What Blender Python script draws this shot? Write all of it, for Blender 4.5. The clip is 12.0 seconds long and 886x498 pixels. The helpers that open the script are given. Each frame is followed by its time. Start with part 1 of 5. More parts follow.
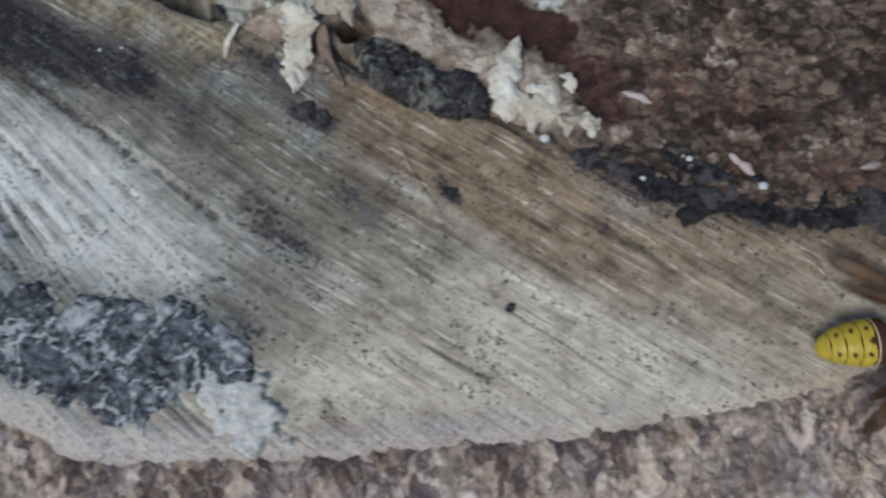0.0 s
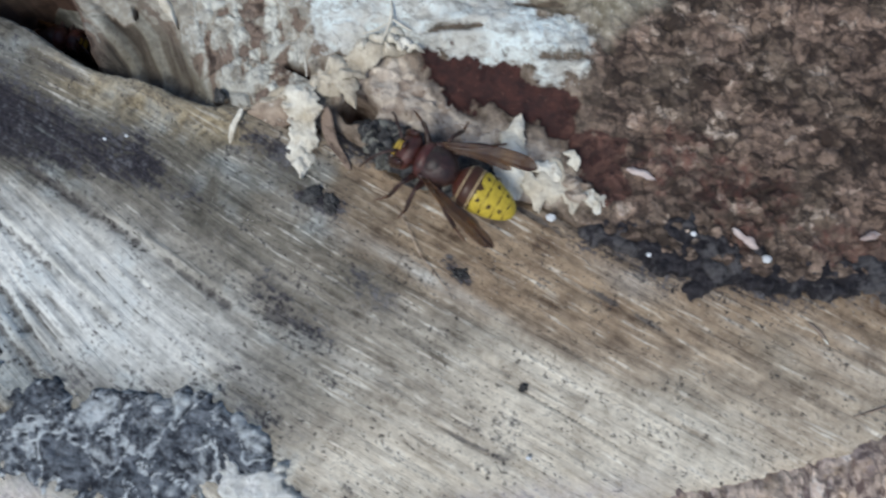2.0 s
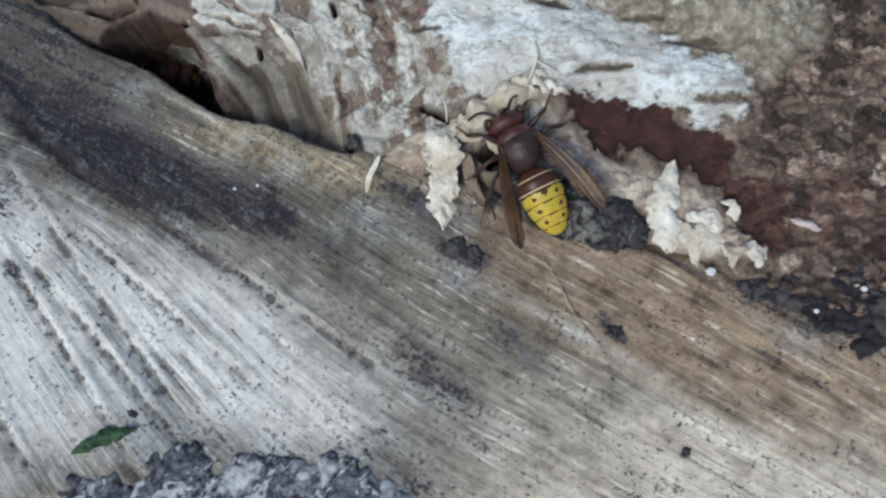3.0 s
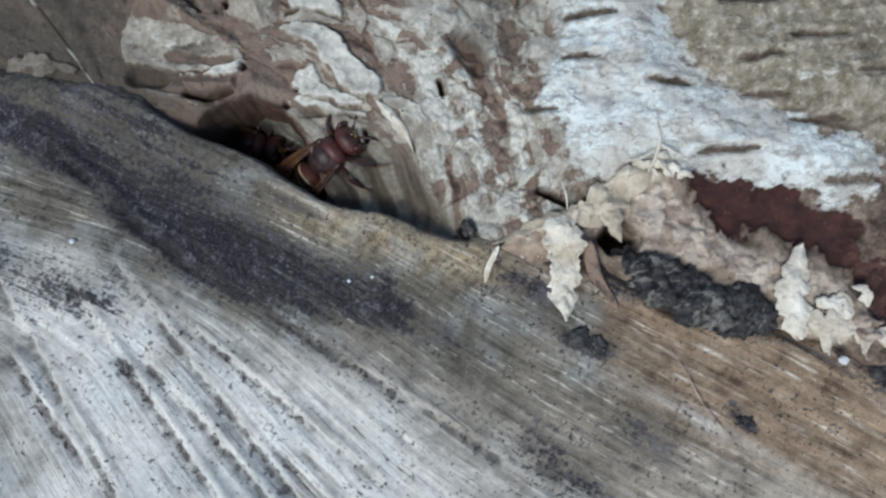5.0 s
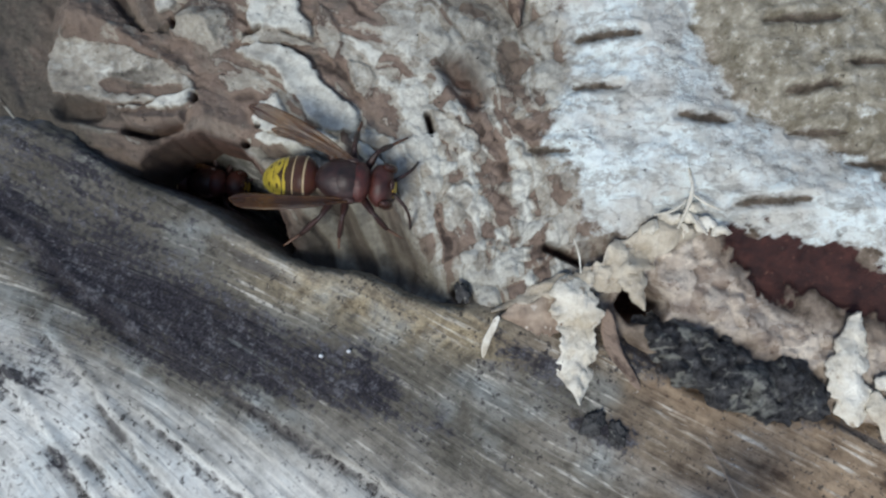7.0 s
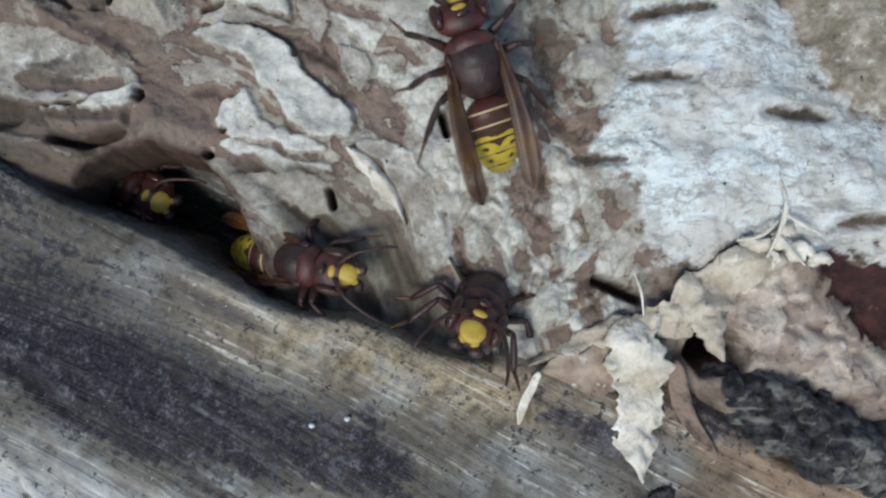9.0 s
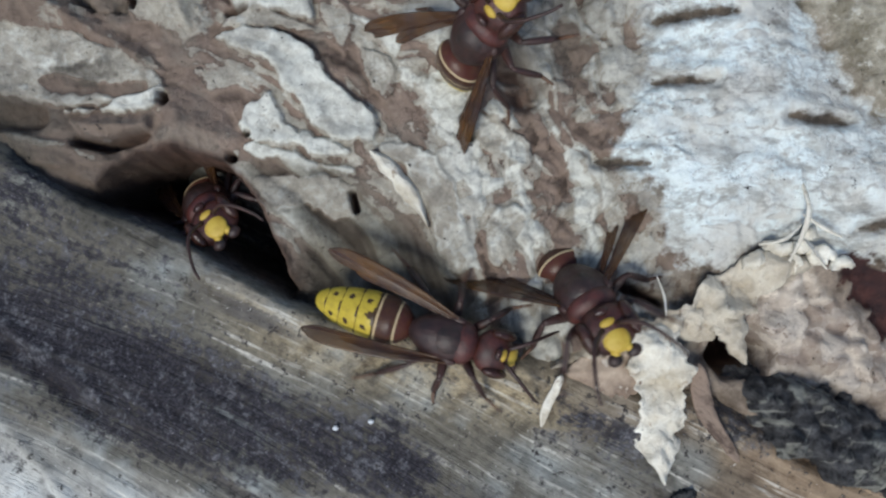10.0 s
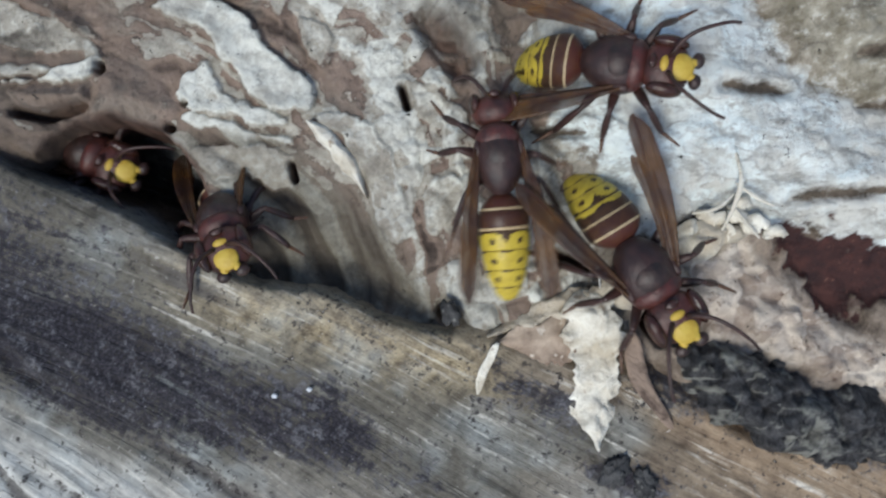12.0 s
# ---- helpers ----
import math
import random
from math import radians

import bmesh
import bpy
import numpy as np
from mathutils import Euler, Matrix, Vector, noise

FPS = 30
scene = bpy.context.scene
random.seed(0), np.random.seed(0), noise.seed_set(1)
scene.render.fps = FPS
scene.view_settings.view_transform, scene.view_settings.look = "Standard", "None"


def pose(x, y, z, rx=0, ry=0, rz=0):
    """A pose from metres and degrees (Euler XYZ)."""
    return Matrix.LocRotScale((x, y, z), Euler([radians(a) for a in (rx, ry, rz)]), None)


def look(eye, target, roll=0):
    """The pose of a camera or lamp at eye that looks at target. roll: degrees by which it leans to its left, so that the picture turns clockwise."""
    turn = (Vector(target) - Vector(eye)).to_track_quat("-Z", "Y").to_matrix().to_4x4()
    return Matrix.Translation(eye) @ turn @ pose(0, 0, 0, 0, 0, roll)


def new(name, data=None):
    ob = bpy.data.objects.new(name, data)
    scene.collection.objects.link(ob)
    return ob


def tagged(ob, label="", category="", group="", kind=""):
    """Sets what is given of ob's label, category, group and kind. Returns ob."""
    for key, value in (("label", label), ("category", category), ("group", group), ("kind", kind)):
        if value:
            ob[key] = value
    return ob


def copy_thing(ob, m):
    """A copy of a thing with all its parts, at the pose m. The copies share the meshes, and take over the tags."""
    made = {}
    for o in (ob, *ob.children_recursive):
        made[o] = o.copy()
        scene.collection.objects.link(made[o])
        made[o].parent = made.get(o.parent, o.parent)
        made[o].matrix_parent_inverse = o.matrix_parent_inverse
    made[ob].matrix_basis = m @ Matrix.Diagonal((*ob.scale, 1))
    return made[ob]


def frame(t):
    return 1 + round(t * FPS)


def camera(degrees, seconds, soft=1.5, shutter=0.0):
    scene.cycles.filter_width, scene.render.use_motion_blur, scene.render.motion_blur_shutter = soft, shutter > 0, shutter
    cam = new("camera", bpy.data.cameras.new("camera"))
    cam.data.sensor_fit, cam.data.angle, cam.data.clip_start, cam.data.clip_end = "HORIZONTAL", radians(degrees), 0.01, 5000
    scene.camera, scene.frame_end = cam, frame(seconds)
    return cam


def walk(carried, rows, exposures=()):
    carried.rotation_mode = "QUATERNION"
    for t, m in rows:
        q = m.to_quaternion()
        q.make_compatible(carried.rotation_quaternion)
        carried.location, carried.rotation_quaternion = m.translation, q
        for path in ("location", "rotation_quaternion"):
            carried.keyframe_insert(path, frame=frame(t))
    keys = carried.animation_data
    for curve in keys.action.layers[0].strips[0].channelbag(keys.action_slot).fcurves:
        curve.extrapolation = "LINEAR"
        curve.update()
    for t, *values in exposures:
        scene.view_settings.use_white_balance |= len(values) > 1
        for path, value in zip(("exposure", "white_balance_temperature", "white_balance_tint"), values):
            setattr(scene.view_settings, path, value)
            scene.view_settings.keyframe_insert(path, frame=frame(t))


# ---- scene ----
# A birch log seen from a hand's width, its cut face edged with peeling bark; hornets come and go at a hollow.
# Plan coordinates below are in centimetres on the log's top; C turns them into metres.
C = 0.01

# ---- camera ----
cam = camera(57, 12.0, soft=2.3, shutter=0.4)
PATH = [
    (0.0, 0.04249, -0.05652, 0.11874, 12.8, 2.06, 2.77),
    (0.5, 0.05743, -0.05848, 0.11648, 13.62, 1.21, 2.13),
    (1.0, 0.06238, -0.05563, 0.11839, 13.1, 0.4, 1.27),
    (1.5, 0.0511, -0.04951, 0.12092, 13.36, 1.25, 1.06),
    (2.0, 0.03889, -0.04268, 0.12361, 11.7, 1.66, 0.68),
    (2.5, 0.02752, -0.03611, 0.12477, 11.82, 1.76, 0.65),
    (3.0, 0.018, -0.0303, 0.12065, 10.11, 2.53, 0.42),
    (3.5, 0.01219, -0.02585, 0.11663, 9.99, 2.19, -0.04),
    (3.7, 0.00819, -0.01837, 0.11834, 9.28, 1.31, -0.66),
    (5.5, -0.0003, -0.00642, 0.12167, 6.4, 2.89, -1.08),
    (6.0, 0.00015, -0.00146, 0.11848, 6.4, 2.65, -1.06),
    (6.5, -0.00026, 0.00139, 0.11108, 5.99, 2.63, -1.29),
    (7.0, -0.00013, 0.00561, 0.10352, 4.38, 2.16, -1.32),
    (9.0, -0.00562, 0.01326, 0.08161, 2.88, 0.3, -2.38),
    (9.5, -0.00452, 0.01353, 0.08178, 2.24, 0.53, -2.68),
    (10.0, -0.00802, 0.01408, 0.08204, 2.6, 0.21, -2.36),
    (10.5, -0.00828, 0.0173, 0.08225, 2.12, 0.65, -1.92),
    (11.0, -0.00621, 0.01995, 0.08291, 1.94, 0.98, -1.8),
    (11.5, -0.00048, 0.01557, 0.08248, 1.58, 0.07, -2.17),
    (12.0, -0.00169, 0.01362, 0.08246, 0.59, 0.25, -2.46),
]
EXPOSURES = [(0.0, -0.28), (0.3, -0.18), (0.6, -0.07), (1.0, 0.06), (1.5, 0.14), (7.5, 0.14), (9.0, 0.2), (10.5, 0.24), (12.0, 0.3)]
walk(cam, [(row[0], pose(*row[1:])) for row in PATH], EXPOSURES)

# ---- light: open shade under a bright overcast sky ----
world = bpy.data.worlds.new("sky")
scene.world = world
world.use_nodes = True
wn = world.node_tree.nodes
sky = wn.new("ShaderNodeTexSky")
sky.sky_type = "NISHITA"
sky.sun_disc = False
sky.sun_elevation = radians(50)
sky.sun_rotation = radians(200)
world.node_tree.links.new(sky.outputs[0], wn["Background"].inputs[0])
wn["Background"].inputs[1].default_value = 0.11
sun = new("sun", bpy.data.lights.new("sun", "SUN"))
sun.data.energy = 2.0
sun.data.angle = radians(18)
sun.data.color = (1.0, 1.0, 0.94)
sun.matrix_world = look((-0.35, -0.45, 1.0), (0, 0, 0))


# ---- numeric helpers ----
def lattice(i, j, seed):
    h = (i.astype(np.int64) * 374761393 + j.astype(np.int64) * 668265263 + seed * 974634777) & 0x7FFFFFFF
    h = ((h ^ (h >> 13)) * 1274126177) & 0x7FFFFFFF
    return ((h ^ (h >> 16)) & 0xFFFF) / 65535.0


def vnoise(x, y, seed=0):
    """Smooth noise from 0 to 1, one cell a unit."""
    i, j = np.floor(x), np.floor(y)
    u, v = x - i, y - j
    u, v = u * u * (3 - 2 * u), v * v * (3 - 2 * v)
    i, j = i.astype(np.int64), j.astype(np.int64)
    a, b = lattice(i, j, seed), lattice(i + 1, j, seed)
    c, d = lattice(i, j + 1, seed), lattice(i + 1, j + 1, seed)
    return (a * (1 - u) + b * u) * (1 - v) + (c * (1 - u) + d * u) * v


def fbm(x, y, octaves=4, seed=0):
    """Layered noise about 0, within about -0.5 to 0.5."""
    total, amp, span = 0, 0.5, 0
    for k in range(octaves):
        total = total + amp * (vnoise(x * 2**k, y * 2**k, seed + 17 * k) - 0.5)
        span, amp = span + amp, amp * 0.55
    return total / span


def cells(x, y, seed=0):
    """Distance to the nearest and the second nearest of scattered points, and that point's own random number."""
    i, j = np.floor(x), np.floor(y)
    d1, d2, own = np.full(x.shape, 9.0), np.full(x.shape, 9.0), np.zeros(x.shape)
    for di in (-1, 0, 1):
        for dj in (-1, 0, 1):
            a, b = i + di, j + dj
            px, py = a + lattice(a, b, seed), b + lattice(a, b, seed + 5)
            d = np.hypot(x - px, y - py)
            closer = d < d1
            d2 = np.where(closer, d1, np.minimum(d2, d))
            own = np.where(closer, lattice(a, b, seed + 9), own)
            d1 = np.minimum(d1, d)
    return d1, d2, own


def smooth(a, b, x):
    t = np.clip((x - a) / (b - a), 0, 1)
    return t * t * (3 - 2 * t)


def seg_dist(x, y, a, b):
    (ax, ay), (bx, by) = a, b
    dx, dy = bx - ax, by - ay
    t = np.clip(((x - ax) * dx + (y - ay) * dy) / (dx * dx + dy * dy), 0, 1)
    return np.hypot(x - ax - t * dx, y - ay - t * dy)


def inside(x, y, poly):
    """Signed distance to a closed outline, positive inside."""
    d, odd = np.full(x.shape, 1e9), np.zeros(x.shape, bool)
    for a, b in zip(poly, poly[1:] + poly[:1]):
        d = np.minimum(d, seg_dist(x, y, a, b))
        cross = (a[1] > y) != (b[1] > y)
        with np.errstate(divide="ignore", invalid="ignore"):
            odd ^= cross & (x < (b[0] - a[0]) * (y - a[1]) / (b[1] - a[1]) + a[0])
    return np.where(odd, d, -d)


def round_outline(points, steps=5):
    """A closed soft curve through the points."""
    p, out = np.array(points, float), []
    n = len(p)
    for k in range(n):
        a, b, c, d = (p[(k + j - 1) % n] for j in range(4))
        for t in np.arange(steps) / steps:
            out.append(tuple(0.5 * (2 * b + (c - a) * t + (2 * a - 5 * b + 4 * c - d) * t * t + (3 * b - a - 3 * c + d) * t**3)))
    return out


# ---- material helpers ----
class Nodes:
    """A small wrapper that adds shader nodes to one material."""

    def __init__(self, name, rough=0.8, metal=0.0, gloss=0.25):
        self.mat = bpy.data.materials.new(name)
        self.mat.use_nodes = True
        self.tree = self.mat.node_tree
        self.out = self.tree.nodes["Principled BSDF"]
        self.out.inputs["Roughness"].default_value = rough
        self.out.inputs["Metallic"].default_value = metal
        self.out.inputs["Specular IOR Level"].default_value = gloss

    def add(self, kind, inputs=()):
        node = self.tree.nodes.new(kind)
        for key, value in dict(inputs).items():
            self.put(node.inputs[key], value)
        return node

    def put(self, socket, value):
        if isinstance(value, bpy.types.NodeSocket):
            self.tree.links.new(value, socket)
        elif isinstance(value, tuple) and len(value) == 3 and socket.type == "RGBA":
            socket.default_value = (*value, 1)
        else:
            socket.default_value = value

    def attr(self, name, out="Fac"):
        node = self.add("ShaderNodeAttribute")
        node.attribute_name = name
        return node.outputs[out]

    def rgb(self, name):
        split = self.add("ShaderNodeSeparateColor", {0: self.attr(name, "Color")})
        return split.outputs[0], split.outputs[1], split.outputs[2]

    def where(self):
        return self.add("ShaderNodeTexCoord").outputs["Object"]

    def stretch(self, vector, scale):
        return self.add("ShaderNodeMapping", {"Vector": vector, "Scale": scale}).outputs[0]

    def noise(self, scale, detail=5, rough=0.6, vector=None, warp=0.0):
        n = self.add("ShaderNodeTexNoise", {"Scale": scale, "Detail": detail, "Roughness": rough, "Distortion": warp})
        self.put(n.inputs["Vector"], vector or self.where())
        return n.outputs[0]

    def voronoi(self, scale, feature="F1", out="Distance", vector=None):
        n = self.add("ShaderNodeTexVoronoi", {"Scale": scale})
        n.feature = feature
        self.put(n.inputs["Vector"], vector or self.where())
        return n.outputs[out]

    def warped(self, scale, amount, vector=None):
        """Coordinates shaken by noise, so that cells get uneven outlines."""
        n = self.add("ShaderNodeTexNoise", {"Scale": scale, "Detail": 3.0})
        self.put(n.inputs["Vector"], vector or self.where())
        centred = self.add("ShaderNodeVectorMath", {0: n.outputs[1], 1: (0.5, 0.5, 0.5)})
        centred.operation = "SUBTRACT"
        small = self.add("ShaderNodeVectorMath", {0: centred.outputs[0], 1: (amount, amount, amount)})
        small.operation = "MULTIPLY"
        total = self.add("ShaderNodeVectorMath", {0: vector or self.where(), 1: small.outputs[0]})
        return total.outputs[0]

    def grains(self, scale, vector):
        """A random value for each cell, and how near its border is (0 at the border)."""
        cell = self.add("ShaderNodeTexVoronoi", {"Scale": scale, "Vector": vector})
        edge = self.add("ShaderNodeTexVoronoi", {"Scale": scale, "Vector": vector})
        edge.feature = "DISTANCE_TO_EDGE"
        return self.add("ShaderNodeSeparateColor", {0: cell.outputs["Color"]}).outputs[0], edge.outputs["Distance"]

    def math(self, op, a, b=0.0, clamp=False):
        n = self.add("ShaderNodeMath", {0: a, 1: b})
        n.operation, n.use_clamp = op, clamp
        return n.outputs[0]

    def step(self, value, low, high, a=0.0, b=1.0):
        n = self.add("ShaderNodeMapRange", {"Value": value, "From Min": low, "From Max": high, "To Min": a, "To Max": b})
        return n.outputs[0]

    def mix(self, fac, a, b, blend="MIX"):
        n = self.add("ShaderNodeMix")
        n.data_type, n.blend_type = "RGBA", blend
        self.put(n.inputs[0], fac), self.put(n.inputs[6], a), self.put(n.inputs[7], b)
        return n.outputs[2]

    def finish(self, colour, bump=None, strength=0.5, distance=0.0005, rough=None):
        self.put(self.out.inputs["Base Color"], colour)
        if bump is not None:
            b = self.add("ShaderNodeBump", {"Height": bump, "Strength": strength, "Distance": distance})
            self.put(self.out.inputs["Normal"], b.outputs[0])
        if rough is not None:
            self.put(self.out.inputs["Roughness"], rough)
        return self.mat


# ---- materials ----
def wood_material():
    n = Nodes("sawn_weathered_wood", 0.85)
    stain_shade, warm, cool_sheen = n.rgb("marks")
    groove, pale, lip = n.rgb("marks_more")
    flow = n.attr("flow", "Vector")
    hair = n.noise(1.0, 3, 0.6, n.stretch(flow, (4600, 330, 1)))
    fine = n.noise(1.0, 4, 0.65, n.stretch(flow, (1150, 95, 1)))
    broad = n.noise(1.0, 3, 0.55, n.stretch(flow, (380, 26, 1)))
    mottled, patchy, blot = n.noise(170, 6, 0.65), n.noise(60, 4, 0.6), n.noise(750, 6, 0.72)
    grain = n.math("ADD", n.math("MULTIPLY", fine, 0.4), n.math("ADD", n.math("MULTIPLY", broad, 0.48), n.math("MULTIPLY", hair, 0.12)))
    lay = n.step(n.noise(110, 5, 0.65), 0.4, 0.62, 0.25, 1.3)
    blend = n.math("ADD", n.math("MULTIPLY", n.math("SUBTRACT", grain, 0.5), lay), n.math("MULTIPLY", n.math("SUBTRACT", mottled, 0.5), 0.55))
    tone = n.step(n.math("ADD", blend, n.math("MULTIPLY", n.math("SUBTRACT", blot, 0.5), 0.34)), -0.16, 0.13)
    col = n.mix(tone, (0.105, 0.09, 0.072), (0.47, 0.43, 0.36))
    col = n.mix(n.step(patchy, 0.48, 0.62, 0, 0.6), col, n.mix(tone, (0.07, 0.063, 0.055), (0.31, 0.285, 0.245)))
    col = n.mix(n.math("MULTIPLY", warm, 0.8), col, n.mix(tone, (0.105, 0.062, 0.036), (0.44, 0.315, 0.20)))
    # sky sheen on this end, put into the colour as bluish white
    col = n.mix(n.math("MULTIPLY", cool_sheen, 0.93), col, n.mix(tone, (0.40, 0.405, 0.385), (0.91, 0.925, 0.89)))
    # dull old wood, and shade painted on the wall down into the hollow
    col = n.mix(n.math("MULTIPLY", n.attr("aged_shade"), 0.92), col, n.mix(tone, (0.04, 0.037, 0.03), (0.20, 0.185, 0.15)))
    col = n.mix(n.math("MULTIPLY", pale, 0.95), col, n.mix(tone, (0.30, 0.255, 0.20), (0.80, 0.74, 0.62)))
    col = n.mix(n.math("MULTIPLY", lip, 0.85), col, n.mix(n.step(blot, 0.38, 0.62), (0.12, 0.088, 0.052), (0.44, 0.36, 0.225)))
    # faint blue-grey patches on the weathered end, sky sheen put into the colour
    blue_sheen = n.math("MULTIPLY", n.step(n.noise(85, 4, 0.6), 0.5, 0.64, 0, 0.45), n.step(n.math("ADD", cool_sheen, n.math("MULTIPLY", n.attr("aged_shade"), 0.3)), 0.15, 0.6))
    col = n.mix(blue_sheen, col, n.mix(tone, (0.16, 0.20, 0.225), (0.56, 0.64, 0.66)))
    bright = n.math("MULTIPLY", n.step(fine, 0.56, 0.66), n.step(mottled, 0.4, 0.6))
    col = n.mix(n.math("MULTIPLY", bright, 0.7), col, (0.86, 0.83, 0.74))
    dirty = n.step(n.math("ADD", groove, n.math("MULTIPLY", n.math("SUBTRACT", blot, 0.5), 1.1)), 0.42, 0.8)
    col = n.mix(n.math("MULTIPLY", dirty, 0.8), col, n.mix(blot, (0.035, 0.033, 0.035), (0.14, 0.13, 0.125)))
    fleck, fleck_fine = n.noise(1300, 4, 0.75), n.noise(2600, 3, 0.7)
    torn = n.math("ADD", n.math("MULTIPLY", n.math("SUBTRACT", blot, 0.5), 1.5), n.math("MULTIPLY", n.math("SUBTRACT", fleck, 0.5), 1.9))
    torn = n.math("ADD", torn, n.math("MULTIPLY", n.math("SUBTRACT", mottled, 0.5), 1.5))
    dark = n.step(n.math("ADD", n.math("MULTIPLY", stain_shade, 0.9), n.math("ADD", torn, n.math("MULTIPLY", n.math("SUBTRACT", grain, 0.5), 3.4))), 0.3, 0.8)
    col = n.mix(n.math("MULTIPLY", dark, n.step(grain, 0.52, 0.64, 0.98, 0.86)), col, n.mix(n.step(fleck_fine, 0.45, 0.72), (0.013, 0.012, 0.017), (0.062, 0.058, 0.074)))
    # worn grey patches and a stippled blue-grey edge on the black streak
    worn = n.math("MULTIPLY", n.step(n.math("ADD", blot, n.math("MULTIPLY", n.math("SUBTRACT", n.noise(140, 3), 0.5), 0.6)), 0.52, 0.66), n.step(stain_shade, 0.1, 0.4))
    col = n.mix(n.math("MULTIPLY", worn, 0.6), col, n.mix(n.step(fleck, 0.42, 0.6), (0.05, 0.05, 0.062), (0.25, 0.25, 0.265)))
    col = n.mix(n.math("MULTIPLY", n.step(stain_shade, 0.3, 0.9), n.step(fleck_fine, 0.66, 0.72)), col, (0.38, 0.36, 0.36))
    swarm = n.math("ADD", n.math("MULTIPLY", n.noise(190, 3), 0.22), n.math("MULTIPLY", groove, 0.07))
    specks = n.step(n.math("ADD", fleck, swarm), 0.72, 0.75)
    col = n.mix(n.math("MULTIPLY", specks, 0.9), col, (0.035, 0.03, 0.03))
    coarse = n.step(n.math("ADD", n.noise(520, 4, 0.7), n.math("MULTIPLY", n.noise(90, 3), 0.2)), 0.75, 0.775)
    col = n.mix(n.math("MULTIPLY", coarse, 0.85), col, (0.04, 0.036, 0.034))
    light = n.math("MULTIPLY", n.step(n.math("ADD", fleck_fine, n.math("MULTIPLY", cool_sheen, 0.05)), 0.665, 0.72), n.step(stain_shade, 0.5, 0.2))
    col = n.mix(n.math("MULTIPLY", light, 0.6), col, (0.88, 0.86, 0.80))
    col = n.mix(n.math("MULTIPLY", n.attr("fringe"), n.step(blot, 0.3, 0.65)), col, n.mix(n.step(fleck, 0.4, 0.6), (0.24, 0.205, 0.21), (0.64, 0.58, 0.58)))
    height = n.math("ADD", grain, n.math("MULTIPLY", blot, 0.3))
    return n.finish(col, height, 0.8, 0.0008, n.step(mottled, 0.3, 0.7, 0.6, 0.9))


def bark_material():
    n = Nodes("birch_bark", 0.85)
    white, olive, red = n.rgb("zone")
    tan, crust, swirl = n.rgb("zone_more")
    lent, deep, band = n.rgb("zone_marks")
    flake, crack, low = n.rgb("zone_flakes")
    big, mid, tiny, grit = n.noise(130, 5, 0.6), n.noise(450, 6, 0.68), n.noise(1500, 5, 0.72), n.noise(800, 6, 0.75)
    shift = n.math("SUBTRACT", mid, 0.5)
    # scaly bark: flakes of several browns
    wide = n.noise(75, 4, 0.6)
    shaken = n.warped(260, 0.006)
    chunk, chunk_edge = n.grains(300, shaken)
    bit, bit_edge = n.grains(640, n.warped(700, 0.003, n.stretch(n.where(), (0.7, 1.1, 1.0))))
    open_crack = n.step(n.noise(230, 4, 0.6), 0.46, 0.56)
    mosaic = n.math("ADD", n.math("MULTIPLY", chunk, 0.45), n.math("ADD", n.math("MULTIPLY", bit, 0.4), n.math("MULTIPLY", shift, 1.0)))
    scale = n.mix(n.step(mosaic, 0.12, 0.75), (0.05, 0.033, 0.026), (0.38, 0.27, 0.21))
    scale = n.mix(n.step(wide, 0.42, 0.58, 0, 0.75), scale, n.mix(n.step(mosaic, 0.2, 0.75), (0.045, 0.034, 0.026), (0.29, 0.23, 0.175)))
    scale = n.mix(n.step(n.math("ADD", mosaic, n.math("MULTIPLY", n.math("SUBTRACT", wide, 0.5), 0.7)), 0.64, 0.78, 0, 0.85), scale, (0.58, 0.48, 0.40))
    scale = n.mix(n.math("MULTIPLY", n.step(chunk_edge, 0.16, 0.0, 0, 0.9), open_crack), scale, (0.028, 0.02, 0.018))
    scale = n.mix(n.math("MULTIPLY", n.step(bit_edge, 0.12, 0.0, 0, 0.6), n.step(open_crack, 1.0, 0.0)), scale, (0.04, 0.03, 0.026))
    base = n.mix(n.step(mid, 0.35, 0.65), (0.10, 0.075, 0.055), (0.34, 0.275, 0.22))
    col = n.mix(crust, base, scale)
    # bark below the cut: paler, pinkish and fibrous
    slant = n.warped(180, 0.009, n.stretch(n.where(), (1.0, 0.6, 1.0)))
    shard, shard_edge = n.grains(420, slant)
    splinter, splinter_edge = n.grains(1050, n.warped(500, 0.004, n.stretch(n.where(), (1.1, 0.6, 1.0))))
    fibre = n.math("ADD", n.math("MULTIPLY", shard, 0.5), n.math("ADD", n.math("MULTIPLY", splinter, 0.28), n.math("ADD", n.math("MULTIPLY", n.math("SUBTRACT", wide, 0.5), 0.9), n.math("MULTIPLY", shift, 0.8))))
    lower = n.mix(n.step(fibre, 0.12, 0.72), (0.15, 0.105, 0.095), (0.82, 0.67, 0.56))
    lower = n.mix(n.step(big, 0.48, 0.64, 0, 0.7), lower, n.mix(n.step(fibre, 0.2, 0.7), (0.16, 0.13, 0.155), (0.60, 0.54, 0.56)))
    lower = n.mix(n.step(n.noise(210, 4, 0.6), 0.53, 0.64, 0, 0.6), lower, n.mix(n.step(fibre, 0.2, 0.7), (0.20, 0.125, 0.075), (0.62, 0.46, 0.31)))
    lower = n.mix(n.step(n.math("ADD", fibre, n.math("MULTIPLY", n.math("SUBTRACT", big, 0.5), 0.5)), 0.66, 0.76, 0, 0.85), lower, (0.82, 0.75, 0.69))
